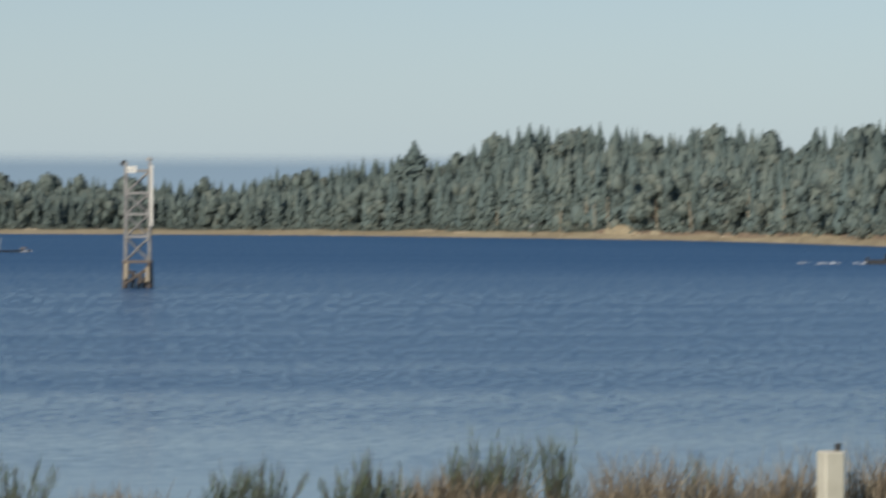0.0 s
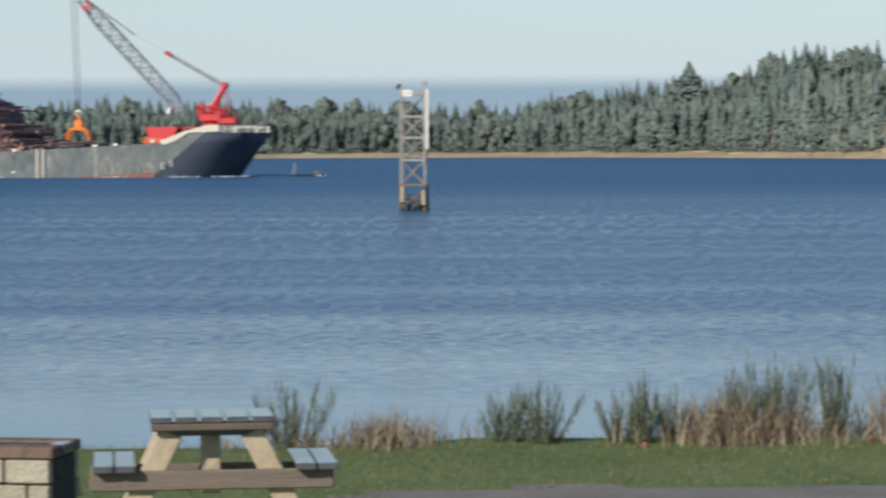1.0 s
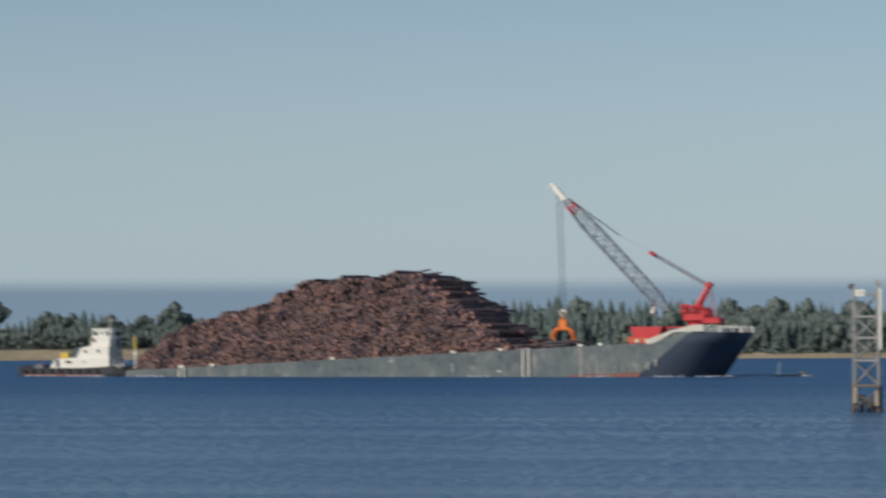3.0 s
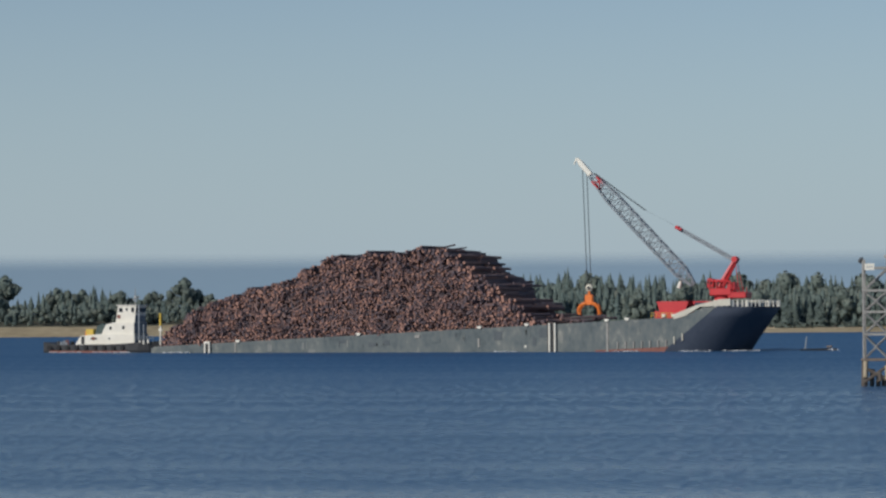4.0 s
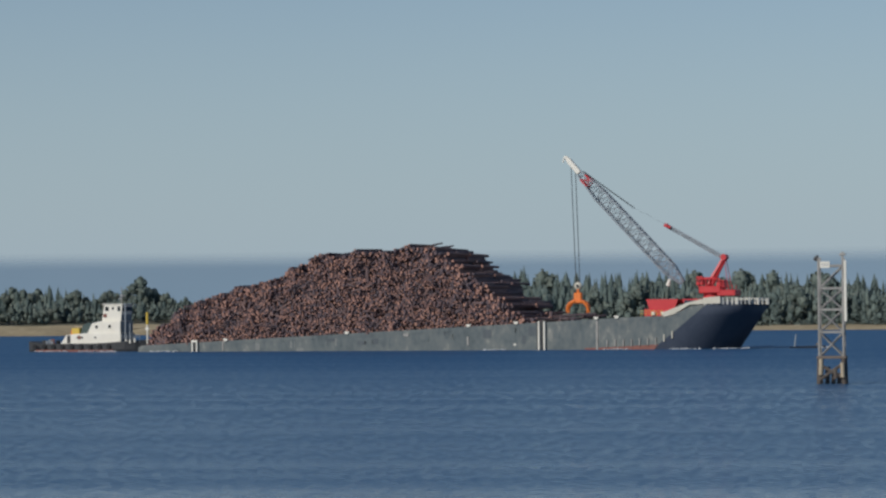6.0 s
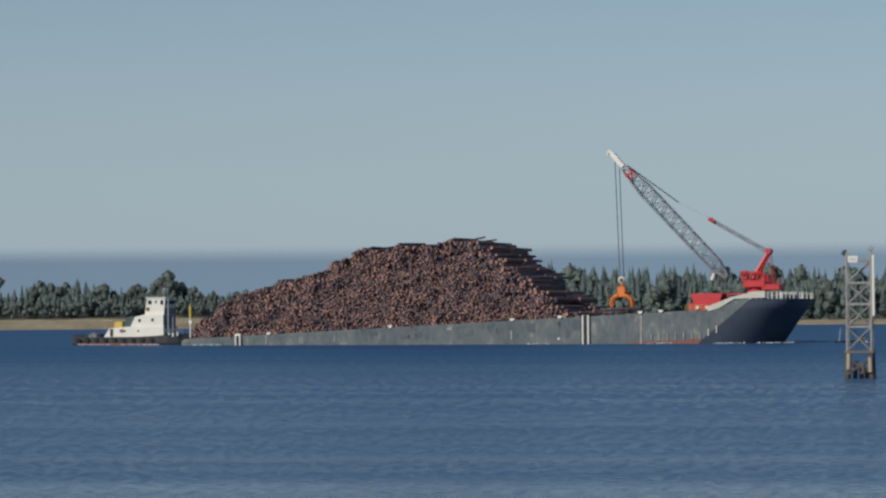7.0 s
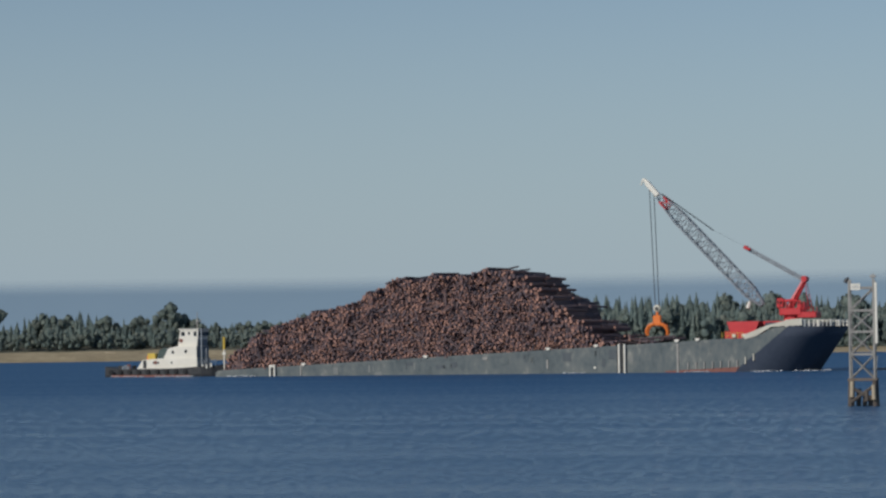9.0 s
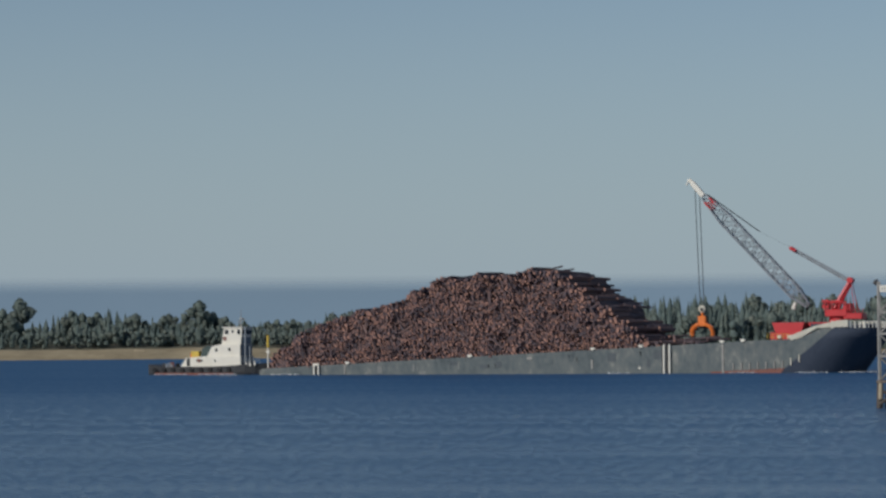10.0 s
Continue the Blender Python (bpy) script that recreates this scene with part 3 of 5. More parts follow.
        tube(bm, (0.3, 0, hgt * 0.6), (0.1, 0.2, hgt), 0.17, 0.05, 6)
        part("trunk", bm, M_LEG, dead)
        for k in range(6):
            bm = BM()
            z, b = hgt * (0.35 + 0.1 * k), random.uniform(0, 6.3)
            tube(bm, (0.2, 0, z), (0.2 + 1.8 * math.cos(b), 1.8 * math.sin(b), z + random.uniform(0.2, 1.6)), 0.08, 0.03, 4)
            part("branch", bm, M_LEG, dead)
    # the seven models themselves stand in the wood
    for n, k in enumerate(kinds):
        a = -18.5 + n * 0.18
        x, y = polar(a, shore_distance(a) + 60)
        k["ob"].matrix_world = pose(x, y, land_z(a, 60), 0, 0, 40 * n)


woods()


# ---- the log barge, its load, its crane and the tug: all move together ----
HEADING = -12.0
SIDE = Vector((math.sin(radians(-5.09)) * 505, math.cos(radians(-5.09)) * 505, 0))
SPEED = Vector((0.997, 0.08, 0)) * 2.99
BEAM = 12.0
FORE, ABEAM = Vector((math.cos(radians(HEADING)), math.sin(radians(HEADING)), 0)), Vector((-math.sin(radians(HEADING)), math.cos(radians(HEADING)), 0))


def afloat(u, v, t):
    """The pose of a point u metres ahead and v to port of the barge's middle mark, at t seconds."""
    p = SIDE + SPEED * (t - 7.5) + ABEAM * (BEAM + v) + FORE * u
    return pose(p.x, p.y, 0, 0, 0, HEADING)


def deck_z(u):
    return 4.77 + 0.0475 * u


def bow_shape(s, th):
    """Half breadth and station of the bow at height share s; th runs 0 (side) to 1 (stem)."""
    u0, u1 = 20.5 + 10.0 * s, 32.8 + 5.3 * s
    a = th * math.pi / 2
    return u0 + (u1 - u0) * math.sin(a) ** 0.9, BEAM * max(0.0, math.cos(a)) ** 0.62


def barge():
    b = thing("barge", "long grey log barge with dark navy raked bow, under way", "barge", at=afloat(0, 0, 0))
    bm = BM()
    n = 24
    ring = []
    for i in range(n + 1):
        u = -80.5 + (20.5 + 80.5) * i / n
        top = deck_z(u)
        v = [bm.verts.new((u, -BEAM, -2.0)), bm.verts.new((u, -BEAM, top)), bm.verts.new((u, BEAM, top)), bm.verts.new((u, BEAM, -2.0))]
        ring.append(v)
    for p, q in zip(ring, ring[1:]):
        for k in range(4):
            bm.faces.new((p[k], q[k], q[(k + 1) % 4], p[(k + 1) % 4]))
    bm.faces.new(ring[0])
    bm.faces.new(list(reversed(ring[-1])))
    part("hull", bm, M_HULL, b, "weathered grey-green steel side")
    # wedge of side plating that ends in the slanting knuckle, and the curved raked bow
    for name, mt, lab in (("bow", M_NAVY, "dark navy flared bow"),):
        bm = BM()
        zs = [-0.25, 0.0, 0.12, 0.3, 0.5, 0.75, 1.0]
        g = []
        for s in zs:
            row = []
            for side in (-1, 1):
                th = [k / 12 for k in range(13)]
                for k in (th if side < 0 else reversed(th[:-1])):
                    u, hb = bow_shape(s, k)
                    row.append(bm.verts.new((u, side * hb, 7.9 * s)))
            g.append(row)
        for p, q in zip(g, g[1:]):
            for k in range(len(p) - 1):
                bm.faces.new((p[k], p[k + 1], q[k + 1], q[k]))
        bm.faces.new(g[-1])
        ob = part(name, bm, mt, b, lab)
        for f in ob.data.polygons:
            f.use_smooth = len(f.vertices) == 4
    for side in (-1, 1):
        bm = BM()
        prism(bm, [(20.4, -2.0), (18.6, -2.0), (18.6, 5.86), (20.4, 5.9), (23.9, 6.0), (27.9, 7.7), (30.4, 7.9), (20.6, 0.0)], side * BEAM - side * 0.02, side * BEAM - side * 0.5)
        part("side_wedge", bm, M_HULL, b, "grey side plating running up to the bow")
        bm = BM()
        prism(bm, [(8.0, -0.3), (20.6, -0.3), (21.6, 0.9), (14.0, 0.5), (8.0, 0.3)], side * (BEAM + 0.03), side * (BEAM - 0.02))
        part("boot_stripe", bm, M_BOOT, b, "rust red stripe at the waterline")
        bm = BM()
        prism(bm, [(22.6, 5.75), (24.6, 6.25), (27.4, 7.9), (33.0, 8.1), (33.0, 9.3), (31.0, 9.2), (26.8, 8.2), (22.6, 6.6)], side * (BEAM + 0.12), side * (BEAM - 0.25))
        part("bulwark", bm, M_CREAM, b, "cream painted stepped bulwark")
    # bulwark plates along the deck edge, with the pile of logs behind
    for side in (-1, 1):
        for k in range(17):
            u0 = -80.0 + k * 5.9
            bm = BM()
            prism(bm, [(u0, deck_z(u0) - 0.5), (u0 + 5.84, deck_z(u0 + 5.84) - 0.5), (u0 + 5.84, deck_z(u0 + 5.84) + 0.22), (u0, deck_z(u0) + 0.22)], side * (BEAM + 0.05), side * (BEAM - 0.12))
            part("deck_coaming", bm, M_HULL, b)
    # white double pipes that run up the side, and capped deck lamps
    for u, w, capped in ((0.0, 0.52, False), (-68.6, 0.45, True)):
        for k in (-1, 1):
            bm = BM()
            tube(bm, (u + k * w, -BEAM - 0.34, -0.4), (u + k * w, -BEAM - 0.34, deck_z(u) + 0.45), 0.21, n=8)
            part("draught_pipe", bm, M_WHITE, b, "white upright fender pipe")
        bm = BM()
        box(bm, (u - 0.12, -BEAM - 0.06, deck_z(u) / 2), (w * 3.5, 0.12, deck_z(u) + 0.5), bevel=0.01)
        part("pipe_backing", bm, M_DARK, b, "dark backing plate")
        if capped:
            bm = BM()
            tube(bm, (u - w * 1.3, -BEAM - 0.34, deck_z(u) + 0.4), (u + w * 1.3, -BEAM - 0.34, deck_z(u) + 0.4), 0.25, n=8)
            part("pipe_cap", bm, M_WHITE, b)
    # rust and paint streaks below the deck edge: thin overlapping doubler plates
    random.seed(8)
    for k in range(26):
        u, w, hgt = random.uniform(-66, 18), random.choice((random.uniform(0.2, 0.5), random.uniform(0.6, 2.0))), random.uniform(0.4, 1.6)
        bm = BM()
        z1 = deck_z(u) - random.choice((0.55, random.uniform(0.6, 2.4)))
        box(bm, (u, -BEAM - 0.02, z1 - hgt / 2), (w, 0.07, hgt), bevel=0.01)
        part("doubler_plate", bm, (M_HULL, M_PLATE, M_HULLPALE)[k % 3], b)
    for u in (-62.3, -37.8, -14.0, -4.9, 10.2, 14.0):
        bm = BM()
        prism(bm, [(u - 0.5, deck_z(u) + 0.62), (u + 0.5, deck_z(u) + 0.62), (u + 0.22, deck_z(u) + 0.16), (u - 0.22, deck_z(u) + 0.16)], -BEAM - 0.35, -BEAM + 0.2)
        part("fairlead", bm, M_WHITE, b, "small white fairlead on the deck edge")
    for u, w, z0, z1, m in ((-62.9, 0.16, 0.1, 2.0, M_GALV), (10.3, 0.2, 0.0, 5.2, M_GALV), (-26.2, 0.5, 2.6, 3.1, M_GALV), (-14.2, 0.18, 0.9, 2.5, M_GALV), (-5.2, 0.2, 0.8, 1.2, M_WHITE)):
        bm = BM()
        box(bm, (u, -BEAM - 0.06, (z0 + z1) / 2), (w * 2, 0.14, z1 - z0), bevel=0.02)
        part("side_fitting", bm, m, b)
    for k in range(9):
        u = 12.2 + k * 1.5
        bm = BM()
        box(bm, (u, -BEAM - 0.1, 1.1 + 0.06 * k + 0.5 * max(0, k - 6)), (0.24, 0.22, 1.3), bevel=0.03)
        part("side_bollard", bm, M_GALV if k < 7 else M_CREAM, b)
    # rail with pale fittings round the bow
    for i in range(27):
        th = i / 13.0 - 1
        u, hb = bow_shape(1.0, 1 - abs(th))
        sgn = -1 if th < 0 else 1
        bm = BM()
        tube(bm, (u - 0.3, sgn * hb * 0.98, 7.8), (u - 0.3, sgn * hb * 0.98, 9.1), 0.14 if i % 3 else 0.3, n=6)
        part("rail_post", bm, M_WHITE, b, "white bow rail post")
    for z in (8.5, 9.05):
        bm = BM()
        pts = []
        for i in range(41):
            th = i / 20.0 - 1
            u, hb = bow_shape(1.0, 1 - abs(th))
            pts.append((u - 0.3, (-1 if th < 0 else 1) * hb * 0.98, z))
        for p, q in zip(pts, pts[1:]):
            tube(bm, p, q, 0.07, n=4)
        part("bow_rail", bm, M_CREAM, b)
    # foredeck house, red winch house and yellow hand rail
    bm = BM()
    box(bm, (31, 0, 8.3), (11, 17, 0.8), bevel=0.08)
    part("foredeck", bm, M_NAVY, b)
    for i in range(5):
        bm = BM()
        tube(bm, (18.4 + i * 0.95, -BEAM + 0.3, 5.8), (18.4 + i * 0.95, -BEAM + 0.3, 6.9), 0.04, n=5)
        part("rail_post", bm, M_YELLOW, b, "yellow hand rail post")
    for z in (6.4, 6.9):
        bm = BM()
        tube(bm, (18.3, -BEAM + 0.3, z), (22.4, -BEAM + 0.3, z), 0.035, n=5)
        part("hand_rail", bm, M_YELLOW, b, "yellow hand rail")
    return b


def winch_house():
    t = thing("winch_house", "red steel winch house with flared sides on the foredeck", "machinery", at=afloat(0, 0, 0))
    bm = BM()
    prism(bm, [(20.2, 7.2), (24.9, 7.2), (25.5, 8.95), (19.6, 8.95)], -9.0, -3.0)
    part("housing", bm, M_RED, t)
    bm = BM()
    box(bm, (22.3, -6, 6.55), (6.0, 6.4, 1.3), bevel=0.05)
    part("plinth", bm, M_RED, t)
    bm = BM()
    box(bm, (27.6, -5.0, 8.6), (3.6, 4.0, 0.7), bevel=0.05)
    part("drum_cover", bm, M_RED, t)
    for u in (21.0, 22.8, 24.2):
        bm = BM()
        box(bm, (u, -9.3, 6.4), (0.7, 0.5, 0.6), bevel=0.05)
        part("bollard", bm, M_WHITE, t, "white bollard")
    return t


PILE = [(-79.3, 3.4), (-76, 5.6), (-74.5, 7.3), (-70, 9.4), (-66.9, 10.5), (-59.9, 11.9), (-54.2, 13.9), (-50.7, 15.2), (-46.2, 17.8), (-39.4, 18.0), (-33, 18.4), (-29.3, 18.9),
        (-24, 18.6), (-17.3, 18.4), (-12.4, 16.8), (-8.1, 14.2), (-6.5, 12.2), (-1.2, 9.6), (4.1, 6.6), (8.5, 5.6)]


def pile_top(u):
    for (a, za), (b, zb) in zip(PILE, PILE[1:]):
        if u <= b:
            return za + (zb - za) * max(0.0, (u - a) / (b - a))
    return 5.0


def log_pile():
    t = thing("log_pile", "huge heap of red-brown sawn logs stacked across the barge", "logs", at=afloat(0, 0, 0))
    random.seed(5)
    logs = []
    step = 0.32
    # fore part of the heap lies set back, with its logs fore and aft, in stepped tiers
    edge = lambda z: -26.0 + 19.5 * (18.5 - z) / 13.0
    u = -79.0
    while u < -2.0:
        top = pile_top(u) + 1.3 * noise.noise(Vector((u * 0.3, 0, 0))) + random.uniform(-0.25, 0.25)
        z = deck_z(u) + 0.05
        while z < top:
            if u > edge(z) + random.gauss(0, 0.7):
                z += step
                continue
            bunch = noise.noise(Vector((u * 0.33, z * 0.4, 1.0)))
            face = -BEAM + 1.2 + (z - deck_z(u)) / 15.0 * 5.0 + random.gauss(0, 0.34) + 1.9 * bunch
            length = random.uniform(9.5, 12.5)
            calm = 0.25 if top - z < 1.8 else 1.0
            logs.append((u + random.uniform(-0.2, 0.2), face, z + random.uniform(-0.15, 0.15), length, random.gauss(0, 10) * calm + 10 * bunch, random.gauss(0, 5) * calm, random.triangular(0.09, 0.26, 0.16)))
            if top - z < 1.6:
                logs.append((u + random.uniform(-0.2, 0.2), face + length + 0.3, z + random.uniform(-0.25, 0.3), random.uniform(8, 11), random.gauss(0, 5), random.gauss(0, 2), random.uniform(0.15, 0.30)))
            z += step * random.uniform(0.8, 1.1)
        u += step * random.uniform(0.85, 1.1)
    tier = 4.6
    while tier < 18.0:
        rise = random.uniform(0.8, 1.4)
        yaw0, ln0, push = -random.uniform(4, 9), random.uniform(8.0, 10.0), 1.0 + random.gauss(0, 0.5)
        z = tier
        while z < tier + rise:
            for k in range(7):
                x = edge(tier + 0.4) - 1.2 + 0.45 * k + push + random.gauss(0, 0.25)
                face = -BEAM + 1.2 + (z - 4.5) / 15.0 * 5.0 + random.gauss(0, 0.45) + 0.3 * k
                yaw, ln, r = yaw0 + random.gauss(0, 1.5), ln0 + random.gauss(0, 0.6), random.uniform(0.2, 0.34)
                logs.append((x, face, z + random.uniform(-0.1, 0.1), ln, yaw, random.gauss(0, 0.8), r))
                logs.append((x - math.sin(radians(yaw)) * (ln + 0.3) + random.gauss(0, 0.3), face + ln, z + random.uniform(-0.12, 0.12), random.uniform(6.5, 8), yaw + random.gauss(0, 2), random.gauss(0, 1), r))
            z += 0.42
        tier += rise
    for k in range(70):
        u = random.uniform(-76, -27)
        logs.append((u, random.uniform(-8, -4), pile_top(u) + random.uniform(-0.6, 0.0), random.uniform(7, 10), random.gauss(0, 10), random.gauss(0, 1.5), random.uniform(0.18, 0.3)))
    for k in range(900):
        u = random.uniform(-78, -6)
        z = random.uniform(deck_z(u) + 0.3, max(deck_z(u) + 0.4, min(pile_top(u - 2), pile_top(u + 2)) - 2.0))
        if u < edge(z) - 0.5:
            logs.append((u, -BEAM + 0.75 + (z - deck_z(u)) / 15.0 * 5.0 + random.uniform(-0.1, 0.5), z, random.uniform(1.0, 3.0), random.gauss(0, 45), random.gauss(0, 34), random.uniform(0.09, 0.2)))
    for k in range(30):
        u = random.uniform(-10, 6)
        logs.append((u, random.uniform(-9.5, -3.5), deck_z(u) + random.uniform(0.3, 1.4), random.uniform(5, 8), random.uniform(-60, 50), random.gauss(0, 3), random.uniform(0.18, 0.3)))

    def ends(l):
        u, face, z, length, yaw, pitch, r = l
        d = Vector((-math.sin(radians(yaw)) * math.cos(radians(pitch)), math.cos(radians(yaw)) * math.cos(radians(pitch)), math.sin(radians(pitch))))
        return Vector((u, face, z)), d

    near = [l for l in logs if l[3] > 8 and abs(l[4]) < 14 and abs(l[5]) < 5 and -30 < l[0] < -20 and l[1] < -BEAM + 7]
    near = sorted(near, key=lambda l: (round(l[0]), l[2]))[:300]
    chosen = set(id(l) for l in near)
    shared = []
    for k in range(6):
        bm = BM()
        tube(bm, (0, 0, 0), (0, 11.0, 0), 0.12 + 0.024 * k, 0.10 + 0.021 * k, 8, end_mi=1)
        shared.append(mesh_of("log", bm, M_LOGOBJ, M_LOGENDOBJ))
    bm = BM()
    for l in logs:
        p, d = ends(l)
        if id(l) in chosen:
            ob = new("log", shared[random.randrange(6)])
            ob.parent = t
            ob.matrix_basis = Matrix.Translation(p) @ d.to_track_quat("Y", "Z").to_matrix().to_4x4()
        else:
            tube(bm, p, p + d * l[3], l[6], l[6] * random.uniform(0.7, 1.0), 7, end_mi=1)
    rest = part("stacked_timber", bm, (M_LOG, M_LOGEND), t)
    tagged(rest, kind="stuff")
    return t


def lattice(bm, p, q, w0, w1, bays, r, up=(0, 1, 0)):
    """A four-cornered lattice girder from p to q."""
    p, q = Vector(p), Vector(q)
    way = (q - p).normalized()
    a = Vector(up).normalized()
    b = way.cross(a).normalized()
    rings = []
    for i in range(bays + 1):
        f = i / bays
        w = w0 + (w1 - w0) * f
        c = p.lerp(q, f)
        rings.append([c + a * w * sa + b * w * sb for sa, sb in ((-1, -1), (1, -1), (1, 1), (-1, 1))])
    for i in range(bays):
        for k in range(4):
            tube(bm, rings[i][k], rings[i + 1][k], r, n=5)
            j = (k + 1) % 4
            tube(bm, rings[i][k], rings[i][j], r * 0.6, n=4)
            if i % 2:
                tube(bm, rings[i][k], rings[i + 1][j], r * 0.6, n=4)
            else:
                tube(bm, rings[i][j], rings[i + 1][k], r * 0.6, n=4)


def crane():
    c = thing("crane", "red crane with a long grey lattice boom raised over the logs", "crane", at=afloat(0, 0, 0))
    yc = -2.0
    foot, head = Vector((26.0, yc, 12.0)), Vector((6.9, yc, 32.2))
    bm = BM()
    lattice(bm, foot, foot.lerp(head, 0.12), 0.4, 1.12, 2, 0.13)
    lattice(bm, foot.lerp(head, 0.12), foot.lerp(head, 0.8), 1.12, 1.12, 14, 0.13)
    lattice(bm, foot.lerp(head, 0.8), head, 1.12, 0.5, 4, 0.13)
    boom = part("boom", bm, M_GREY, c, "grey lattice boom")
    bm = BM()
    lattice(bm, foot.lerp(head, 0.9), foot.lerp(head, 0.965), 0.72, 0.6, 1, 0.2)
    part("boom_band", bm, M_RED, boom, "red band near the boom head")
    bm = BM()
    tip = Vector((4.1, yc, 35.4))
    box(bm, head.lerp(tip, 0.4), (0.95, 1.0, 3.2), ry=-41, bevel=0.1)
    tube(bm, head.lerp(tip, 0.7), tip, 0.5, 0.3, 8)
    tube(bm, tip + Vector((-0.1, 0, 0.1)), tip + Vector((-0.5, 0, -1.1)), 0.16, n=5)
    part("boom_head", bm, M_WHITE, boom, "white boom head with sheaves")
    for k in (-0.4, 0.4):
        bm = BM()
        tube(bm, (5.6 + k, yc, 33.4), (6.3 + k * 0.9, yc, 12.2), 0.075, n=4)
        part("hoist_rope", bm, M_CABLE, c)
        bm = BM()
        tube(bm, head + Vector((0.6, k, 0.4)), (17.2, yc + k, 25.6), 0.05, n=4)
        tube(bm, (17.2, yc + k, 25.6), (23.0, yc + k, 22.6), 0.006, n=4)
        part("pendant", bm, M_CABLE, c)
    bm = BM()
    lattice(bm, (33.6, yc, 16.4), (23.4, yc, 22.2), 0.28, 0.22, 9, 0.12)
    part("mast", bm, M_GREY, c, "slim grey live mast")
    bm = BM()
    tube(bm, (24.0, yc - 0.5, 21.9), (22.9, yc - 0.5, 22.5), 0.3, n=8)
    tube(bm, (24.0, yc + 0.5, 21.9), (22.9, yc + 0.5, 22.5), 0.3, n=8)
    tube(bm, (23.2, yc - 0.8, 22.35), (23.2, yc + 0.8, 22.35), 0.34, n=10)
    part("mast_head", bm, M_RED, c, "red mast head sheaves")
    for k in (-1, 1):
        bm = BM()
        tube(bm, (30.6, yc + k * 1.6, 10.6), (34.0, yc + k * 0.6, 16.5), 0.42, 0.34, 6)
        tube(bm, (34.0, yc + k * 0.6, 16.5), (35.0, yc + k * 1.6, 9.8), 0.06, 0.06, 5)
        tube(bm, (30.2, yc + k * 1.6, 12.6), (32.4, yc + k * 1.6, 12.7), 0.2, n=5)
        part("gantry_leg", bm, M_RED, c)
    bm = BM()
    tube(bm, (33.9, yc - 1.0, 16.45), (33.9, yc + 1.0, 16.45), 0.55, n=10)
    part("gantry_head", bm, M_RED, c)
    bm = BM()
    box(bm, (31.6, yc, 10.6), (4.0, 4.4, 1.3), bevel=0.15)
    for k in (-1.9, -0.6, 0.7, 1.9):
        tube(bm, (31.5 + k, yc - 2.1, 11.0), (31.5 + k, yc - 2.1, 12.5), 0.13, n=5)
    tube(bm, (29.5, yc - 2.1, 12.5), (33.5, yc - 2.1, 12.5), 0.13, n=5)
    box(bm, (29.7, yc - 1.2, 12.2), (1.2, 1.6, 1.6), bevel=0.1)
    box(bm, (34.6, yc, 10.0), (3.4, 4.2, 1.1), bevel=0.12)
    box(bm, (33.4, yc, 11.6), (1.4, 3.0, 1.4), bevel=0.1)
    part("house", bm, M_RED, c, "red machinery house")
    bm = BM()
    box(bm, (29.65, yc - 2.02, 12.35), (0.8, 0.06, 0.7), bevel=0.01)
    part("cab_window", bm, M_GLASS, c)
    bm = BM()
    tube(bm, (31.6, yc, 8.4), (31.6, yc, 10.1), 1.7, n=16)
    part("pedestal", bm, M_RED, c)
    bm = BM()
    tube(bm, (23.6, yc - 1.2, 11.4), (24.0, yc - 1.2, 12.6), 0.4, 0.25, 8)
    part("floodlight", bm, M_WHITE, c, "white floodlight at the boom foot")
    for k in range(6):
        bm = BM()
        tube(bm, (33.2 + k * 0.65, yc - 2.1, 10.4), (33.2 + k * 0.65, yc - 2.1, 11.4), 0.06, n=4)
        part("house_rail", bm, M_RED, c)
    return c


def grapple():
    g = thing("log_grapple", "orange log grapple hanging open below a cream hook ball", "grapple", at=afloat(6.3, -2.0, 0))
    bm = BM()
    bmesh.ops.create_uvsphere(bm, u_segments=14, v_segments=10, radius=0.72, matrix=Matrix.Translation((0, 0, 11.6)) @ Matrix.Diagonal((1, 0.6, 1, 1)))
    part("hook_block", bm, M_CREAM, g, "cream round hook block")
    bm = BM()
    tube(bm, (0, -0.5, 11.6), (0, 0.5, 11.6), 0.3, n=10)
    part("sheave", bm, M_DARK, g)
    bm = BM()
    box(bm, (0, 0, 9.5), (1.5, 1.0, 1.7), bevel=0.15)
    tube(bm, (0, 0, 10.2), (0, 0, 11.0), 0.25, n=8)
    part("head", bm, M_ORANGE, g)
    for k in (-1, 1):
        for dy in (-0.5, 0.5):
            bm = BM()
            pts = [(k * 0.5, dy, 8.8), (k * 1.4, dy, 8.5), (k * 1.9, dy, 7.8), (k * 2.0, dy, 7.1), (k * 1.8, dy, 6.7)]
            for p, q, r in zip(pts, pts[1:], (0.34, 0.32, 0.28, 0.2)):
                tube(bm, p, q, r, r * 0.85, 6)
            part("jaw", bm, M_ORANGE, g)
    bm = BM()
    box(bm, (0, 0, 8.7), (2.6, 1.2, 0.5), bevel=0.1)
    part("crossbar", bm, M_ORANGE, g)
    return g


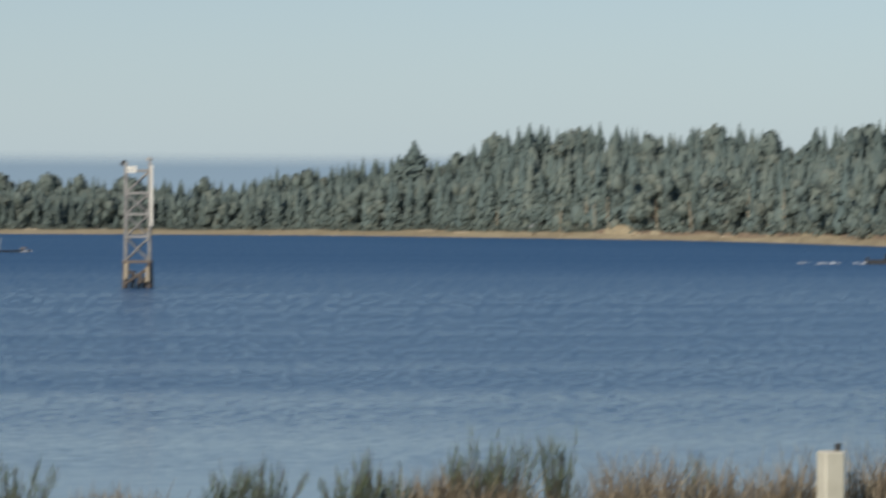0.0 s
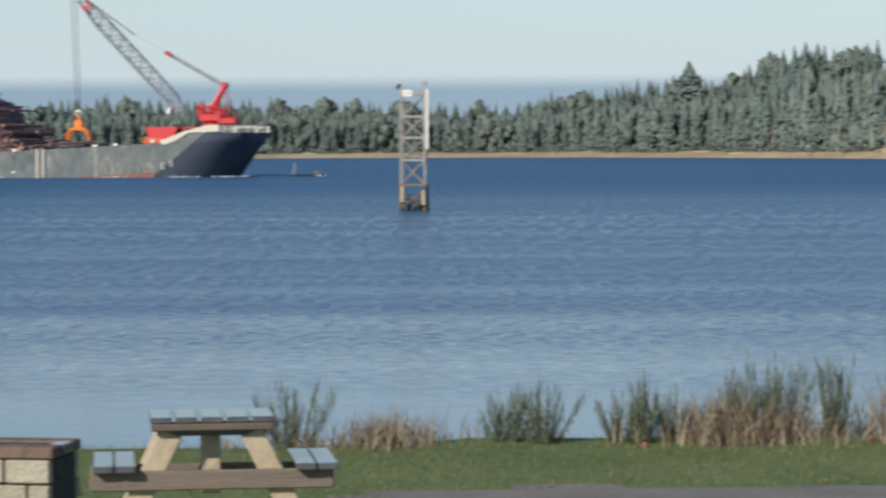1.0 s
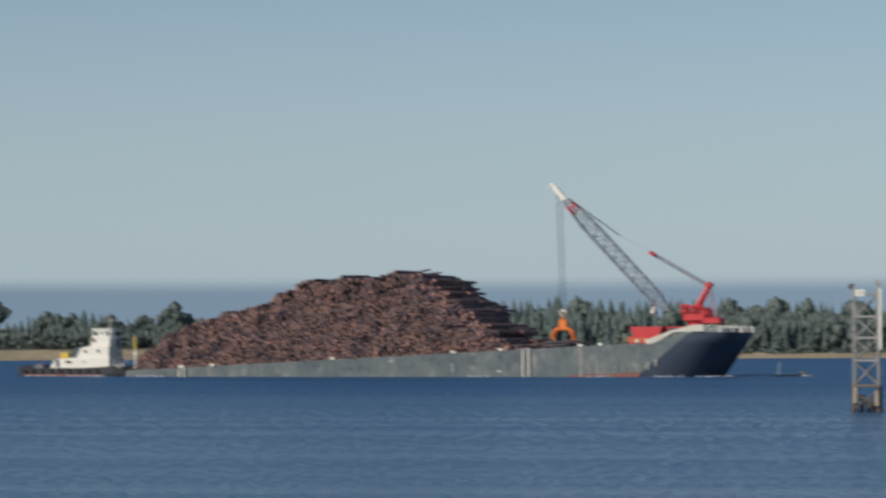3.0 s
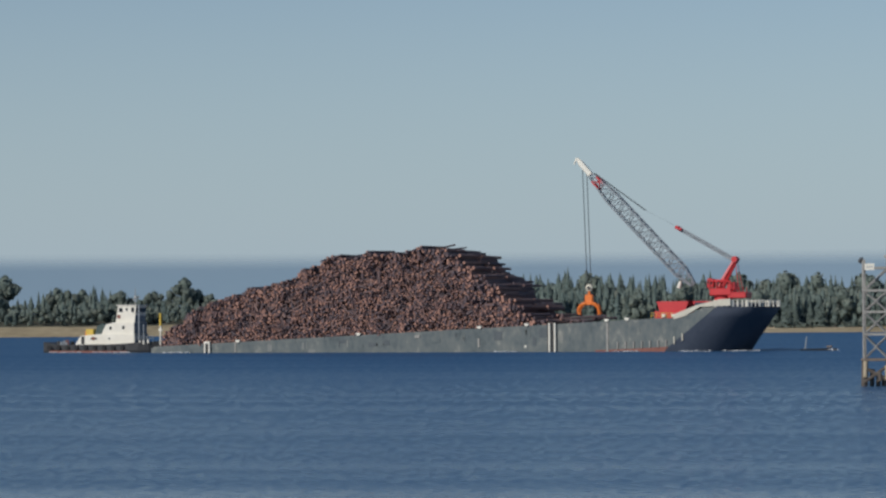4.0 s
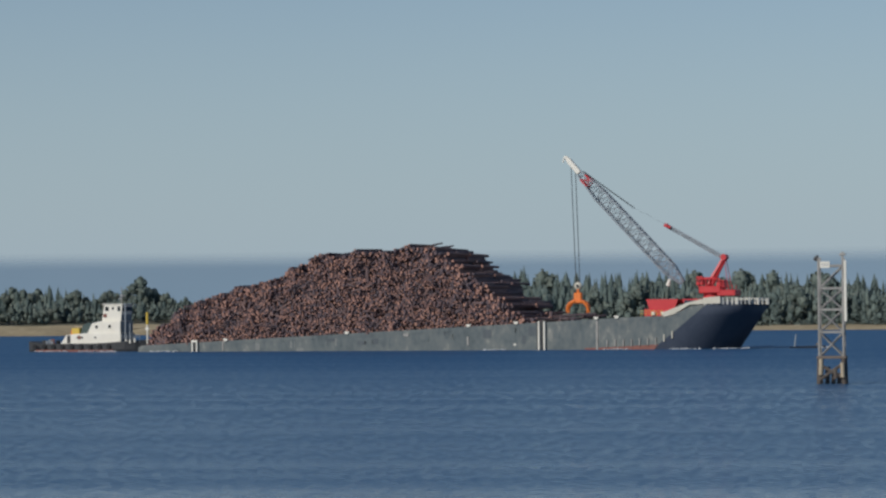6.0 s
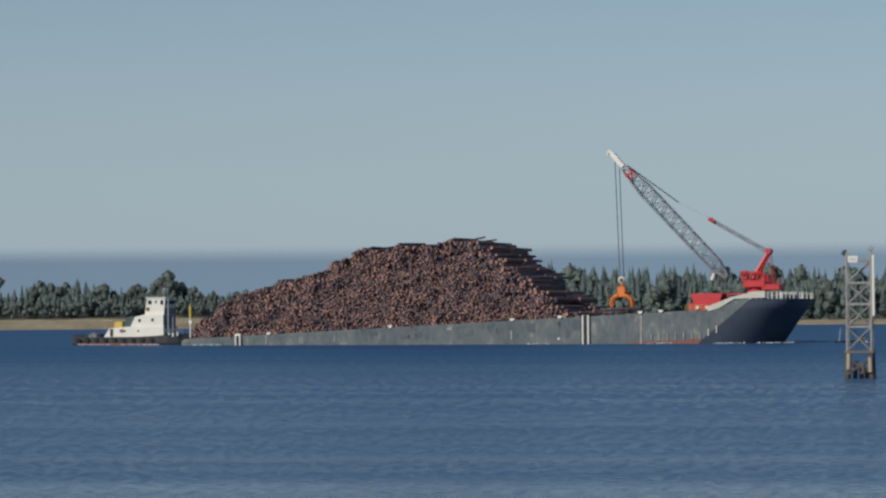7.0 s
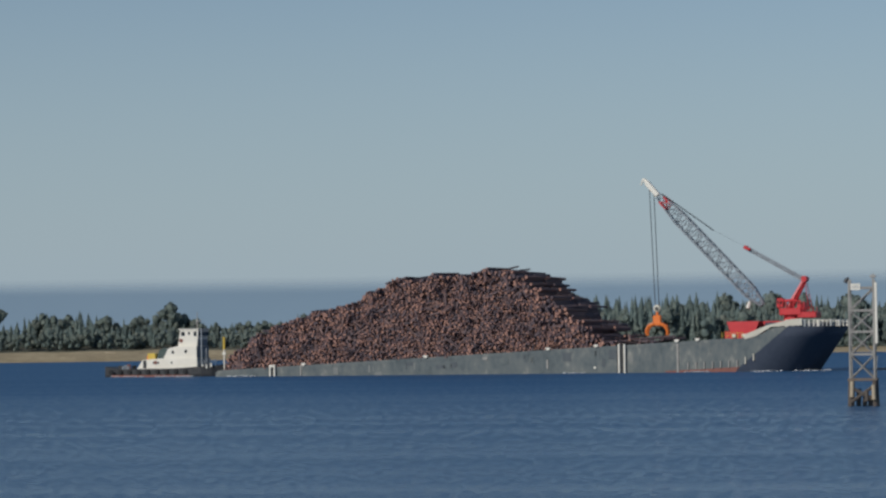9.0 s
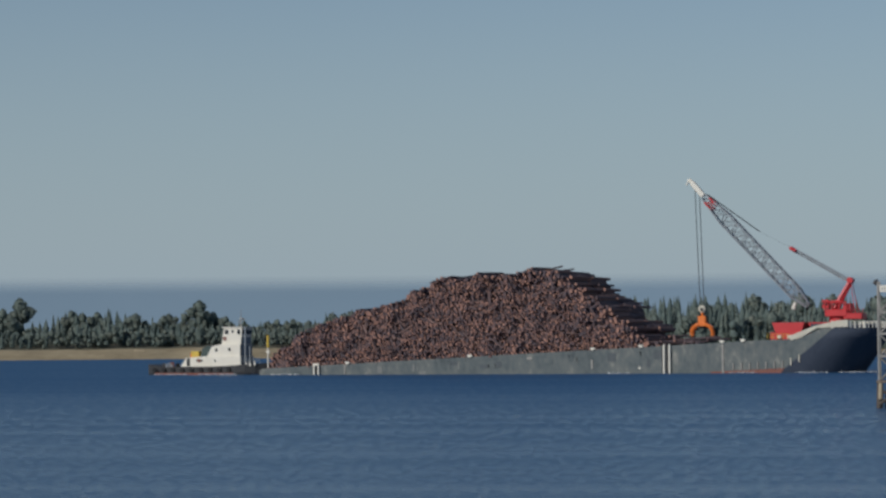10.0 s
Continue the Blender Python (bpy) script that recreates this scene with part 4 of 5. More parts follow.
def stern_pole():
    p = thing("light_pole", "slim yellow and white light pole on the barge's stern", "pole", at=afloat(-79.0, -8.0, 0))
    bm = BM()
    tube(bm, (0, 0, 0.7), (0, 0, 5.2), 0.16, n=8)
    part("post", bm, M_WHITE, p)
    bm = BM()
    tube(bm, (0, 0, 5.2), (0, 0, 7.6), 0.26, n=8)
    part("sleeve", bm, M_YELLOW, p, "yellow upper sleeve")
    bm = BM()
    box(bm, (0, 0, 4.4), (0.7, 0.3, 0.5), bevel=0.05)
    part("box", bm, M_WHITE, p)
    return p


def tug():
    """Tug with its stem in the barge's stern notch; x runs forward from the tug's stern."""
    t = thing("tugboat", "small white and black tug pushing the barge from astern", "boat", at=afloat(-104.5, 0, 0))
    hw = 4.3
    bm = BM()
    g = []
    for i in range(15):
        u = 27.0 * i / 14
        k = u / 27.0
        w = hw * min(1.0, (0.72 + 1.6 * k)) * (1.0 if k < 0.7 else max(0.06, max(0.0, math.cos((k - 0.7) / 0.3 * math.pi / 2)) ** 0.6))
        sheer = 1.55 + 1.1 * max(0, k - 0.45) ** 1.5 * 2.0 + 0.55 * max(0.0, 1 - k / 0.12)
        g.append([bm.verts.new((u, -w * 0.9, -1.2)), bm.verts.new((u, -w, 0.5)), bm.verts.new((u, -w, sheer)), bm.verts.new((u, w, sheer)), bm.verts.new((u, w, 0.5)), bm.verts.new((u, w * 0.9, -1.2))])
    for p, q in zip(g, g[1:]):
        for k in range(6):
            j = (k + 1) % 6
            bm.faces.new((p[k], q[k], q[j], p[j]))
    bm.faces.new(g[0])
    bm.faces.new(list(reversed(g[-1])))
    part("hull", bm, M_DARK, t, "black steel hull")
    for s in (-1, 1):
        bm = BM()
        prism(bm, [(2.0, -0.2), (19.0, -0.2), (19.0, 0.35), (2.0, 0.42)], s * (hw + 0.04), s * (hw - 0.3))
        part("boot_stripe", bm, M_BOOT, t, "rust red waterline stripe")
        for k in range(9):
            bm = BM()
            u = 2.0 + k * 2.0
            tube(bm, (u, s * (hw + 0.02), 1.0), (u, s * (hw + 0.32), 1.0), 0.45, n=12)
            part("tyre_fender", bm, M_RUBBER, t, "black tyre fender")
    y0, y1 = -3.1, 3.1
    bm = BM()
    prism(bm, [(7.0, 1.6), (19.9, 1.6), (19.9, 3.6), (12.2, 3.6), (8.2, 3.3)], y0, y1)
    part("deckhouse", bm, M_WHITE, t, "white deckhouse")
    bm = BM()
    prism(bm, [(12.6, 3.6), (19.7, 3.6), (19.7, 5.9), (15.4, 5.9), (13.6, 5.5)], y0 + 0.3, y1 - 0.3)
    part("upper_house", bm, M_WHITE, t, "white upper house")
    bm = BM()
    prism(bm, [(15.5, 5.9), (19.6, 5.9), (19.9, 9.1), (16.0, 9.1)], y0 + 0.8, y1 - 0.8)
    wh = part("wheelhouse", bm, M_WHITE, t, "tall white wheelhouse")
    bm = BM()
    box(bm, (17.9, 0, 9.2), (4.4, 5.0, 0.2), bevel=0.04)
    part("roof", bm, M_WHITE, wh)
    for u, z, w, h, y in ((16.6, 8.3, 0.75, 0.8, y0 + 0.8), (19.2, 8.3, 0.6, 0.9, y0 + 0.8), (17.9, 8.4, 0.4, 0.5, y0 + 0.8), (14.6, 4.8, 0.5, 0.55, y0 + 0.3), (17.4, 4.9, 0.5, 0.6, y0 + 0.3)):
        bm = BM()
        box(bm, (u, y - 0.02, z), (w, 0.08, h), bevel=0.01)
        part("window", bm, M_GLASS, t)
    for v in (-1.6, -0.5, 0.6, 1.7):
        bm = BM()
        box(bm, (19.87, v, 8.3), (0.1, 0.85, 0.8), ry=5, bevel=0.01)
        part("window", bm, M_GLASS, wh)
    # thin panels added over the white front to paint its shade
    for x, z, w, h in ((19.93, 2.6, 5.9, 1.9), (19.73, 4.75, 5.3, 2.2), (19.72, 6.6, 4.3, 1.3)):
        bm = BM()
        box(bm, (x, 0, z), (0.05, w, h), bevel=0.01)
        part("front_shade_panel", bm, M_FRONT, t, "added blue-grey panel for the shade on the tug's front")
    for u in (10.6, 11.6, 14.5):
        bm = BM()
        tube(bm, (u, y0 - 0.05, 2.75), (u, y0 + 0.05, 2.75), 0.2, n=10)
        part("porthole", bm, M_GLASS, t)
    bm = BM()
    box(bm, (8.7, y0 - 0.02, 2.45), (0.7, 0.08, 1.5), bevel=0.01)
    part("door", bm, M_DARK, t)
    bm = BM()
    tube(bm, (11.0, y0 - 0.12, 2.8), (11.0, y0 - 0.02, 2.8), 0.36, n=14)
    part("life_ring", bm, M_BOOT, t, "faded red life ring")
    bm = BM()
    tube(bm, (16.2, y0 + 0.72, 7.0), (16.2, y0 + 0.82, 7.0), 0.4, n=14)
    part("life_ring", bm, M_BOOT, t, "faded red life ring")
    bm = BM()
    box(bm, (9.9, -1.8, 4.0), (1.7, 1.6, 1.2), bevel=0.1)
    part("winch", bm, M_YELLOW, t, "yellow deck winch")
    bm = BM()
    box(bm, (8.6, -0.6, 3.7), (0.6, 1.6, 1.0), bevel=0.08)
    part("winch_brake", bm, M_ORANGE, t)
    bm = BM()
    tube(bm, (12.8, 0.5, 3.5), (12.8, 0.5, 5.6), 0.8, 0.7, 10)
    part("funnel", bm, M_DARK, t, "dark funnel")
    bm = BM()
    prism(bm, [(10.9, 3.55), (13.0, 3.6), (13.3, 5.3), (12.4, 5.7), (11.3, 5.1)], -2.2, 1.0)
    part("tarpaulin", bm, M_TARP, t, "dull green canvas cover")
    for k in range(4):
        bm = BM()
        box(bm, (3.2 + k * 0.9, -2.6 + 0.5 * (k % 2), 1.9), (0.7, 0.8, 0.7 + 0.25 * (k % 3)), rz=15 * k, bevel=0.08)
        part("deck_gear", bm, (M_DARK, M_FRONT, M_BOOT, M_RUBBER)[k], t)
    bm = BM()
    for z in (3.0, 3.45):
        tube(bm, (20.4, -hw + 0.5, z - 0.4), (24.0, -hw + 1.2, z - 0.2), 0.05, n=4)
    for u in (20.4, 21.6, 22.8, 24.0):
        tube(bm, (u, -hw + 0.5 + 0.19 * (u - 20.4), 1.9), (u, -hw + 0.5 + 0.19 * (u - 20.4), 3.2), 0.05, n=4)
    part("bow_rail", bm, M_GREY, t)
    bm = BM()
    tube(bm, (18.6, 0, 9.2), (18.6, 0, 12.6), 0.12, 0.05, 6)
    tube(bm, (18.6, -1.1, 10.6), (18.6, 1.1, 10.6), 0.06, n=4)
    tube(bm, (17.9, 0, 10.2), (19.6, 0, 10.9), 0.07, n=4)
    part("mast", bm, M_GALV, t)
    bm = BM()
    box(bm, (18.9, 0, 10.9), (0.25, 1.6, 0.22), bevel=0.04)
    part("radar", bm, M_WHITE, t)
    bm = BM()
    tube(bm, (20.6, -2.4, 2.2), (20.6, -2.4, 9.3), 0.14, n=6)
    tube(bm, (21.6, -2.4, 2.2), (21.6, -2.4, 5.5), 0.1, n=6)
    part("davit", bm, M_GREY, t)
    for k, (u, z) in enumerate(((4.2, 1.8), (5.4, 1.8), (21.4, 2.0), (22.2, 2.0), (23.2, 2.2))):
        bm = BM()
        tube(bm, (u, -hw + 0.7, z - 0.4), (u, -hw + 0.7, z + 0.35), 0.22, n=8)
        part("bitt", bm, M_WHITE if k > 1 else M_GREY, t)
    bm = BM()
    box(bm, (27.0, 0, 1.3), (1.1, 3.4, 2.2), bevel=0.2)
    part("push_knee", bm, M_RUBBER, t)
    return t


def foam_strip(name, label, m, length, width, seed, height=0.16):
    """Broken white water: many small lumps scattered on a strip."""
    r = np.random.default_rng(seed)
    n = int(length * 9)
    u = r.uniform(-length / 2, length / 2, n)
    taper = np.cos(u / length * math.pi) ** 0.5
    c = np.stack([u, r.normal(0, width * 0.3, n) * taper, r.uniform(0.0, height, n)], 1)
    v, f = clumps(c, r.uniform(0.15, 0.5, n), r.normal(0, 1, (n, 3)) * [1, 1, 0.2])
    v[:, 2] = np.maximum(-0.05, v[:, 2] * 0.7)
    ob = new(name, raw_mesh(name, v, f, M_FOAM))
    ob.matrix_world = m
    return tagged(ob, label, "foam", kind="stuff")


MOVING = []


def afloat_thing(ob, u, v):
    MOVING.append((ob, u, v))


afloat_thing(barge(), 0, 0)
afloat_thing(winch_house(), -1.0, 0)
afloat_thing(log_pile(), 0, 0)
afloat_thing(crane(), -2.5, 0)
afloat_thing(grapple(), 3.8, -2.0)
afloat_thing(stern_pole(), -80.5, -8.0)
afloat_thing(tug(), -108.5, 0)
for u, v, ln, w, sd in ((26.5, -12.3, 6.0, 0.5, 1), (32.6, -8.6, 6.0, 0.7, 7), (34.4, -4.5, 4.0, 0.7, 9), (-75.0, -12.3, 6.0, 0.3, 2), (-92.6, -4.9, 8.0, 0.4, 3), (-103.0, -4.6, 7.0, 0.3, 4), (-9.0, -12.3, 4.0, 0.2, 5), (14.0, -12.3, 5.0, 0.25, 6)):
    afloat_thing(foam_strip("bow_foam" if u > 20 else "side_foam", "thin white foam along the moving hull", afloat(u, v, 0), ln, w, sd), u, v)


def skiff():
    s = thing("skiff", "small low grey skiff with a slim pale mast, under way", "boat", at=afloat(50, 0, 0))
    bm = BM()
    g = []
    for i in range(9):
        k = i / 8
        w = 0.9 * (1 if k < 0.5 else max(0.05, math.cos((k - 0.5) * math.pi)))
        g.append([bm.verts.new((-3.2 + 6.4 * k, -w * 0.7, -0.25)), bm.verts.new((-3.2 + 6.4 * k, -w, 0.28 + 0.15 * k)), bm.verts.new((-3.2 + 6.4 * k, w, 0.28 + 0.15 * k)), bm.verts.new((-3.2 + 6.4 * k, w * 0.7, -0.25))])
    for p, q in zip(g, g[1:]):
        for k in range(4):
            bm.faces.new((p[k], q[k], q[(k + 1) % 4], p[(k + 1) % 4]))
    bm.faces.new(g[0])
    bm.faces.new(list(reversed(g[-1])))
    part("hull", bm, M_DARK, s)
    bm = BM()
    tube(bm, (-2.5, 0, 0.2), (-2.2, 0, 2.5), 0.13, 0.1, 6)
    part("mast", bm, M_GREY, s, "slim pale mast")
    bm = BM()
    box(bm, (1.9, 0, 0.7), (1.0, 0.5, 0.35), bevel=0.08)
    part("cover", bm, M_TIMBER, s, "brown cover")
    return s


afloat_thing(skiff(), 46.5, -2.0)
afloat_thing(foam_strip("skiff_foam", "white water at the skiff's stem", afloat(49.3, -2.6, 0), 2.2, 0.9, 8, 0.4), 49.3, -2.6)


# ---- motor boat crossing further along the river ----
def motor_boat():
    p = polar(15.55, 385)
    b = thing("motor_boat", "dark open motor boat drawing a white wake", "boat", at=pose(p[0], p[1], 0, 0, 0, -10))
    bm = BM()
    prism(bm, [(-2.6, -0.3), (2.2, -0.3), (3.2, 0.75), (-2.6, 0.6)], -1.0, 1.0)
    part("hull", bm, M_DARK, b)
    bm = BM()
    prism(bm, [(-0.4, 0.6), (1.0, 0.6), (0.7, 1.4), (-0.3, 1.5)], -0.7, 0.7)
    part("windscreen", bm, M_GLASS, b)
    bm = BM()
    box(bm, (-2.8, 0, 0.5), (0.5, 0.5, 0.9), bevel=0.1)
    part("outboard_motor", bm, M_DARK, b)
    return b


BOAT = motor_boat()
BOAT_WAKE = [foam_strip("wake", "broken white wake of the motor boat", pose(*polar(a, 385), 0, 0, 0, -10), ln, 0.5, 20 + i, 0.3)
             for i, (a, ln) in enumerate(((13.85, 1.6), (14.35, 3.0), (15.1, 3.4)))]


# ---- beacon tower standing in the river ----
def beacon_tower():
    w, h = 1.02, 9.65
    t = thing("beacon_tower", "weathered steel lattice beacon tower on a piled base in the river", "tower", at=pose(1.14, 230.6, 0, 0, 0, -4))
    t.scale = (0.96, 0.96, 1.08)
    for sx in (-1, 1):
        for sy in (-1, 1):
            bm = BM()
            box(bm, (sx * w, sy * w, 2.0 + (h - 2.2) / 2), (0.165, 0.165, h - 2.0), bevel=0.02)
            part("corner_post", bm, M_GALV, t)
            bm = BM()
            tube(bm, (sx * w * 1.08, sy * w, -1.5), (sx * w * 0.98, sy * w, 1.95), 0.24, 0.2, 9)
            part("timber_post", bm, M_BARK, t, "dark timber pile")
    levels = [2.05, 3.9, 5.6, 7.2, 8.9]
    for z0, z1 in zip(levels, levels[1:]):
        for ax in (0, 1):
            for s in (-1, 1):
                a0, a1 = (-w, s * w, z0), (w, s * w, z1)
                b0, b1 = (w, s * w, z0), (-w, s * w, z1)
                if ax:
                    a0, a1, b0, b1 = [(p[1], p[0], p[2]) for p in (a0, a1, b0, b1)]
                for p, q in ((a0, a1), (b0, b1)):
                    if z0 > 7 and p is b0:
                        continue
                    bm = BM()
                    tube(bm, p, q, 0.055, n=4)
                    part("brace", bm, M_GALV, t)
                bm = BM()
                c = (0, s * w, z1) if not ax else (s * w, 0, z1)
                box(bm, c, (2 * w, 0.12, 0.17) if not ax else (0.12, 2 * w, 0.17), bevel=0.01)
                part("girt", bm, M_GALV, t)
    bm = BM()
    box(bm, (0, 0, 2.0), (2.5, 2.5, 0.2), bevel=0.03)
    part("platform", bm, M_TIMBER, t, "timber platform on the piles")
    bm = BM()
    box(bm, (-0.45, -w - 0.14, 8.98), (0.82, 0.06, 0.5), bevel=0.01)
    part("signboard", bm, M_WHITE, t, "small white signboard")
    for dx in (-0.2, 0.0, 0.2):
        bm = BM()
        box(bm, (-0.45 + dx, -w - 0.18, 8.98), (0.06, 0.02, 0.2), ry=14)
        part("sign_mark", bm, M_GREY, t, "grey bar on the signboard")
    bm = BM()
    box(bm, (w + 0.22, -w - 0.05, 7.0), (0.22, 0.16, 4.6), bevel=0.03)
    part("gauge_board", bm, M_WHITE, t, "long white gauge board")
    bm = BM()
    tube(bm, (-w - 0.05, -w, h - 0.2), (-w - 0.05, -w, h + 0.05), 0.1, n=6)
    tube(bm, (-w - 0.12, -w, h - 0.05), (-w - 0.3, -w, h - 0.35), 0.16, n=8)
    part("lantern", bm, M_DARK, t, "small dark lantern")
    bm = BM()
    tube(bm, (w, -w, h - 0.2), (w, -w, h + 0.3), 0.09, n=6)
    box(bm, (w, -w, h + 0.1), (0.5, 0.3, 0.22), bevel=0.03)
    part("solar_box", bm, M_GALV, t)
    for x0, x1, z0, z1 in ((-1, 0.9, 0.3, 1.5), (0.9, -0.9, 0.5, 1.4)):
        bm = BM()
        tube(bm, (x0 * w, -w - 0.15, z0), (x1 * w, -w - 0.15, z1), 0.14, n=6)
        part("pile_brace", bm, M_BARK, t)
    for x, lo, hi in ((-0.9, 0.7, 1.9), (0.95, 0.5, 1.6), (0.35, 0.4, 1.2)):
        bm = BM()
        tube(bm, (x, -w - 0.3, lo), (x * 0.96, -w - 0.26, hi), 0.17, n=8)
        part("fender_pile", bm, M_LEG if x != 0.35 else M_BARK, t, "pale bleached fender timber")
    for k, x in enumerate((-0.45, 0.05, 0.5)):
        bm = BM()
        tube(bm, (x, 0.2 * k - 0.4, -1.0), (x + 0.1, 0.2 * k - 0.4, 1.3 - 0.25 * k), 0.2, n=8)
        part("timber_post", bm, M_BARK, t, "dark timber pile")
    return t


beacon_tower()


# ---- picnic place on the lawn ----
def gz(x, y):
    return bank_z(x, y)


def picnic_table():
    x0, y0 = -1.10, 16.25
    t = thing("picnic_table", "wooden picnic table with dark glossy planks and pale legs", "table", at=pose(x0, y0, gz(x0, y0), 0, 0, 6.0))
    L = 0.82
    pw = 0.745 / 5
    for k in range(5):
        bm = BM()
        box(bm, (-0.372 + pw * (k + 0.5), 0.27, 0.728), (pw - 0.022, 0.52, 0.036), bevel=0.006)
        part("top_plank", bm, M_TOPWOOD, t)
    bm = BM()
    box(bm, (0, 0.03, 0.687), (0.71, 0.05, 0.042), bevel=0.006)
    part("end_rail", bm, M_ENDRAIL, t, "brown end rail below the planks")
    for y in (0.1, 0.46):
        bm = BM()
        box(bm, (0, y, 0.655), (0.64, 0.05, 0.05), bevel=0.006)
        part("batten", bm, M_TOPWOOD, t)
        for s in (-1, 1):
            bm = BM()
            box(bm, (s * 0.40, y, 0.31), (0.135, 0.06, 0.76), ry=-s * 26, bevel=0.008)
            part("leg", bm, M_LEG, t, "pale slanting leg")
        bm = BM()
        box(bm, (0, y - 0.05, 0.375), (1.42, 0.05, 0.115), bevel=0.008)
        part("bench_bearer", bm, M_TIMBER, t, "grey-brown cross beam")
    bm = BM()
    box(bm, (0.0, 0.28, 0.5), (0.115, 0.09, 0.46), bevel=0.008)
    part("centre_post", bm, M_LEG, t)
    for s in (-1, 1):
        for k in range(2):
            bm = BM()
            box(bm, (s * (0.525 + 0.13 * k) + 0.02, L / 2 - 0.05, 0.452), (0.118, L, 0.042), bevel=0.006)
            part("bench_plank", bm, M_TOPWOOD, t)
    return t


def stone_bin():
    x0, y0 = -2.55, 17.02
    t = thing("stone_fire_pit", "low box of pale stone blocks with a brown brick capping", "fire pit", at=pose(x0, y0, gz(x0, y0) - 0.02, 0, 0, -11))
    W, D, H = 0.88, 0.52, 0.46
    shared = {}

    def block(name, m, size):
        key = (name, size)
        if key not in shared:
            bm = BM()
            box(bm, (0, 0, 0), size, bevel=0.008)
            shared[key] = mesh_of(name, bm, m)
        ob = new(name, shared[key])
        ob.parent = t
        return ob

    bm = BM()
    box(bm, (0, D / 2, H / 2), (W - 0.03, D - 0.03, H))
    part("core", bm, M_BANKSOIL, t, "dark mortar core")
    ch = H / 3
    for row in range(3):
        n = 3
        for k in range(n + (row % 2)):
            bw = W / n
            x = -W / 2 + bw * (k + 0.5) - (bw / 2 if row % 2 else 0)
            wd = bw
            if row % 2 and k in (0, n):
                x += (bw / 4) * (1 if k == 0 else -1)
                wd = bw / 2
            for y in (0.0, D):
                block("stone_block", M_STONE, (round(wd - 0.016, 3), 0.09, round(ch - 0.014, 3))).location = (x, y + random.uniform(-0.005, 0.005), ch * (row + 0.5))
        for s in (-1, 1):
            # right side faces away from the sun; its shade is in the colour
            block("side_block" if s > 0 else "stone_block", M_STONESHADE if s > 0 else M_STONE, (0.09, round(D - 0.11, 3), round(ch - 0.014, 3))).location = (s * (W / 2 - 0.045), D / 2, ch * (row + 0.5))
    for k in range(5):
        for y in (0.02, D - 0.02):
            block("cap_brick", M_BRICK, (round(W / 5 + 0.008, 3), 0.2, 0.07)).location = (-W / 2 + (k + 0.5) * W / 5 * 1.02 - 0.01, y + 0.05 * (1 if y < 0.1 else -1), H + 0.036)
    for s in (-1, 1):
        block("cap_slab", M_TOPWOOD, (0.1, round(D - 0.3, 3), 0.068)).location = (s * (W / 2 - 0.03), D / 2, H + 0.037)
    bm = BM()
    box(bm, (0.0, D / 2, H + 0.045), (W - 0.16, D - 0.3, 0.03), bevel=0.005)
    part("grate", bm, M_DARK, t, "dark iron grate")
    return t


picnic_table()
stone_bin()


def white_post():
    x, y = 5.40, 21.0
    p = thing("bollard", "short square cream-white post at the lawn's edge", "post", at=pose(x, y, gz(x, y), 0, 0, 12))
    bm = BM()
    box(bm, (0, 0, 0.22), (0.165, 0.165, 0.64), bevel=0.012)
    part("post", bm, M_CREAM, p)
    bm = BM()
    tube(bm, (0.05, -0.02, 0.54), (0.05, -0.02, 0.6), 0.025, n=6)
    part("knob", bm, M_DARK, p)
    return p


white_post()


def orange_marker(x, y):
    m = thing("orange_marker", "small orange-red marker stub in the grass", "marker", "orange markers along the lawn's edge", at=pose(x, y, gz(x, y)))
    bm = BM()
    tube(bm, (0, 0, -0.05), (0.01, 0, 0.045), 0.028, 0.02, 8)
    part("stub", bm, M_BOOT, m)
    return m


orange_marker(1.86, 21.35)
orange_marker(3.62, 21.4)


# ---- plants along the top of the bank ----
def blades(n, spread, height, lean, width, r, curve=0.35, fork=0):
    """Narrow tapering blades of two segments that rise from a small patch."""
    base = np.stack([r.normal(0, spread[0], n), r.normal(0, spread[1], n), np.full(n, -0.05)], 1)
    a = r.uniform(0, 2 * math.pi, n)
    ln = height * r.uniform(0.45, 1.08, n)
    tilt = np.abs(r.normal(0, lean, n))
    out = np.stack([np.cos(a) * np.sin(tilt), np.sin(a) * np.sin(tilt), np.cos(tilt)], 1)
    mid = base + out * (ln * 0.55)[:, None]
    bend = out + np.stack([np.cos(a), np.sin(a), 0 * a], 1) * (curve * r.uniform(0, 1, n))[:, None]
    bend /= np.linalg.norm(bend, axis=1, keepdims=True)
    tip = mid + bend * (ln * 0.5)[:, None]
    sa = r.uniform(0, math.pi, n)
    side = np.stack([np.cos(sa), np.sin(sa), 0 * sa], 1) * (width * r.uniform(0.6, 1.3, n))[:, None]
    v = np.stack([base - side, base + side, mid - side * 0.7, mid + side * 0.7, tip - side * 0.12, tip + side * 0.12], 1).reshape(-1, 3)
    f = (np.arange(n)[:, None, None] * 6 + np.array([(0, 1, 3, 2), (2, 3, 5, 4)])).reshape(-1, 4)
    return v, f


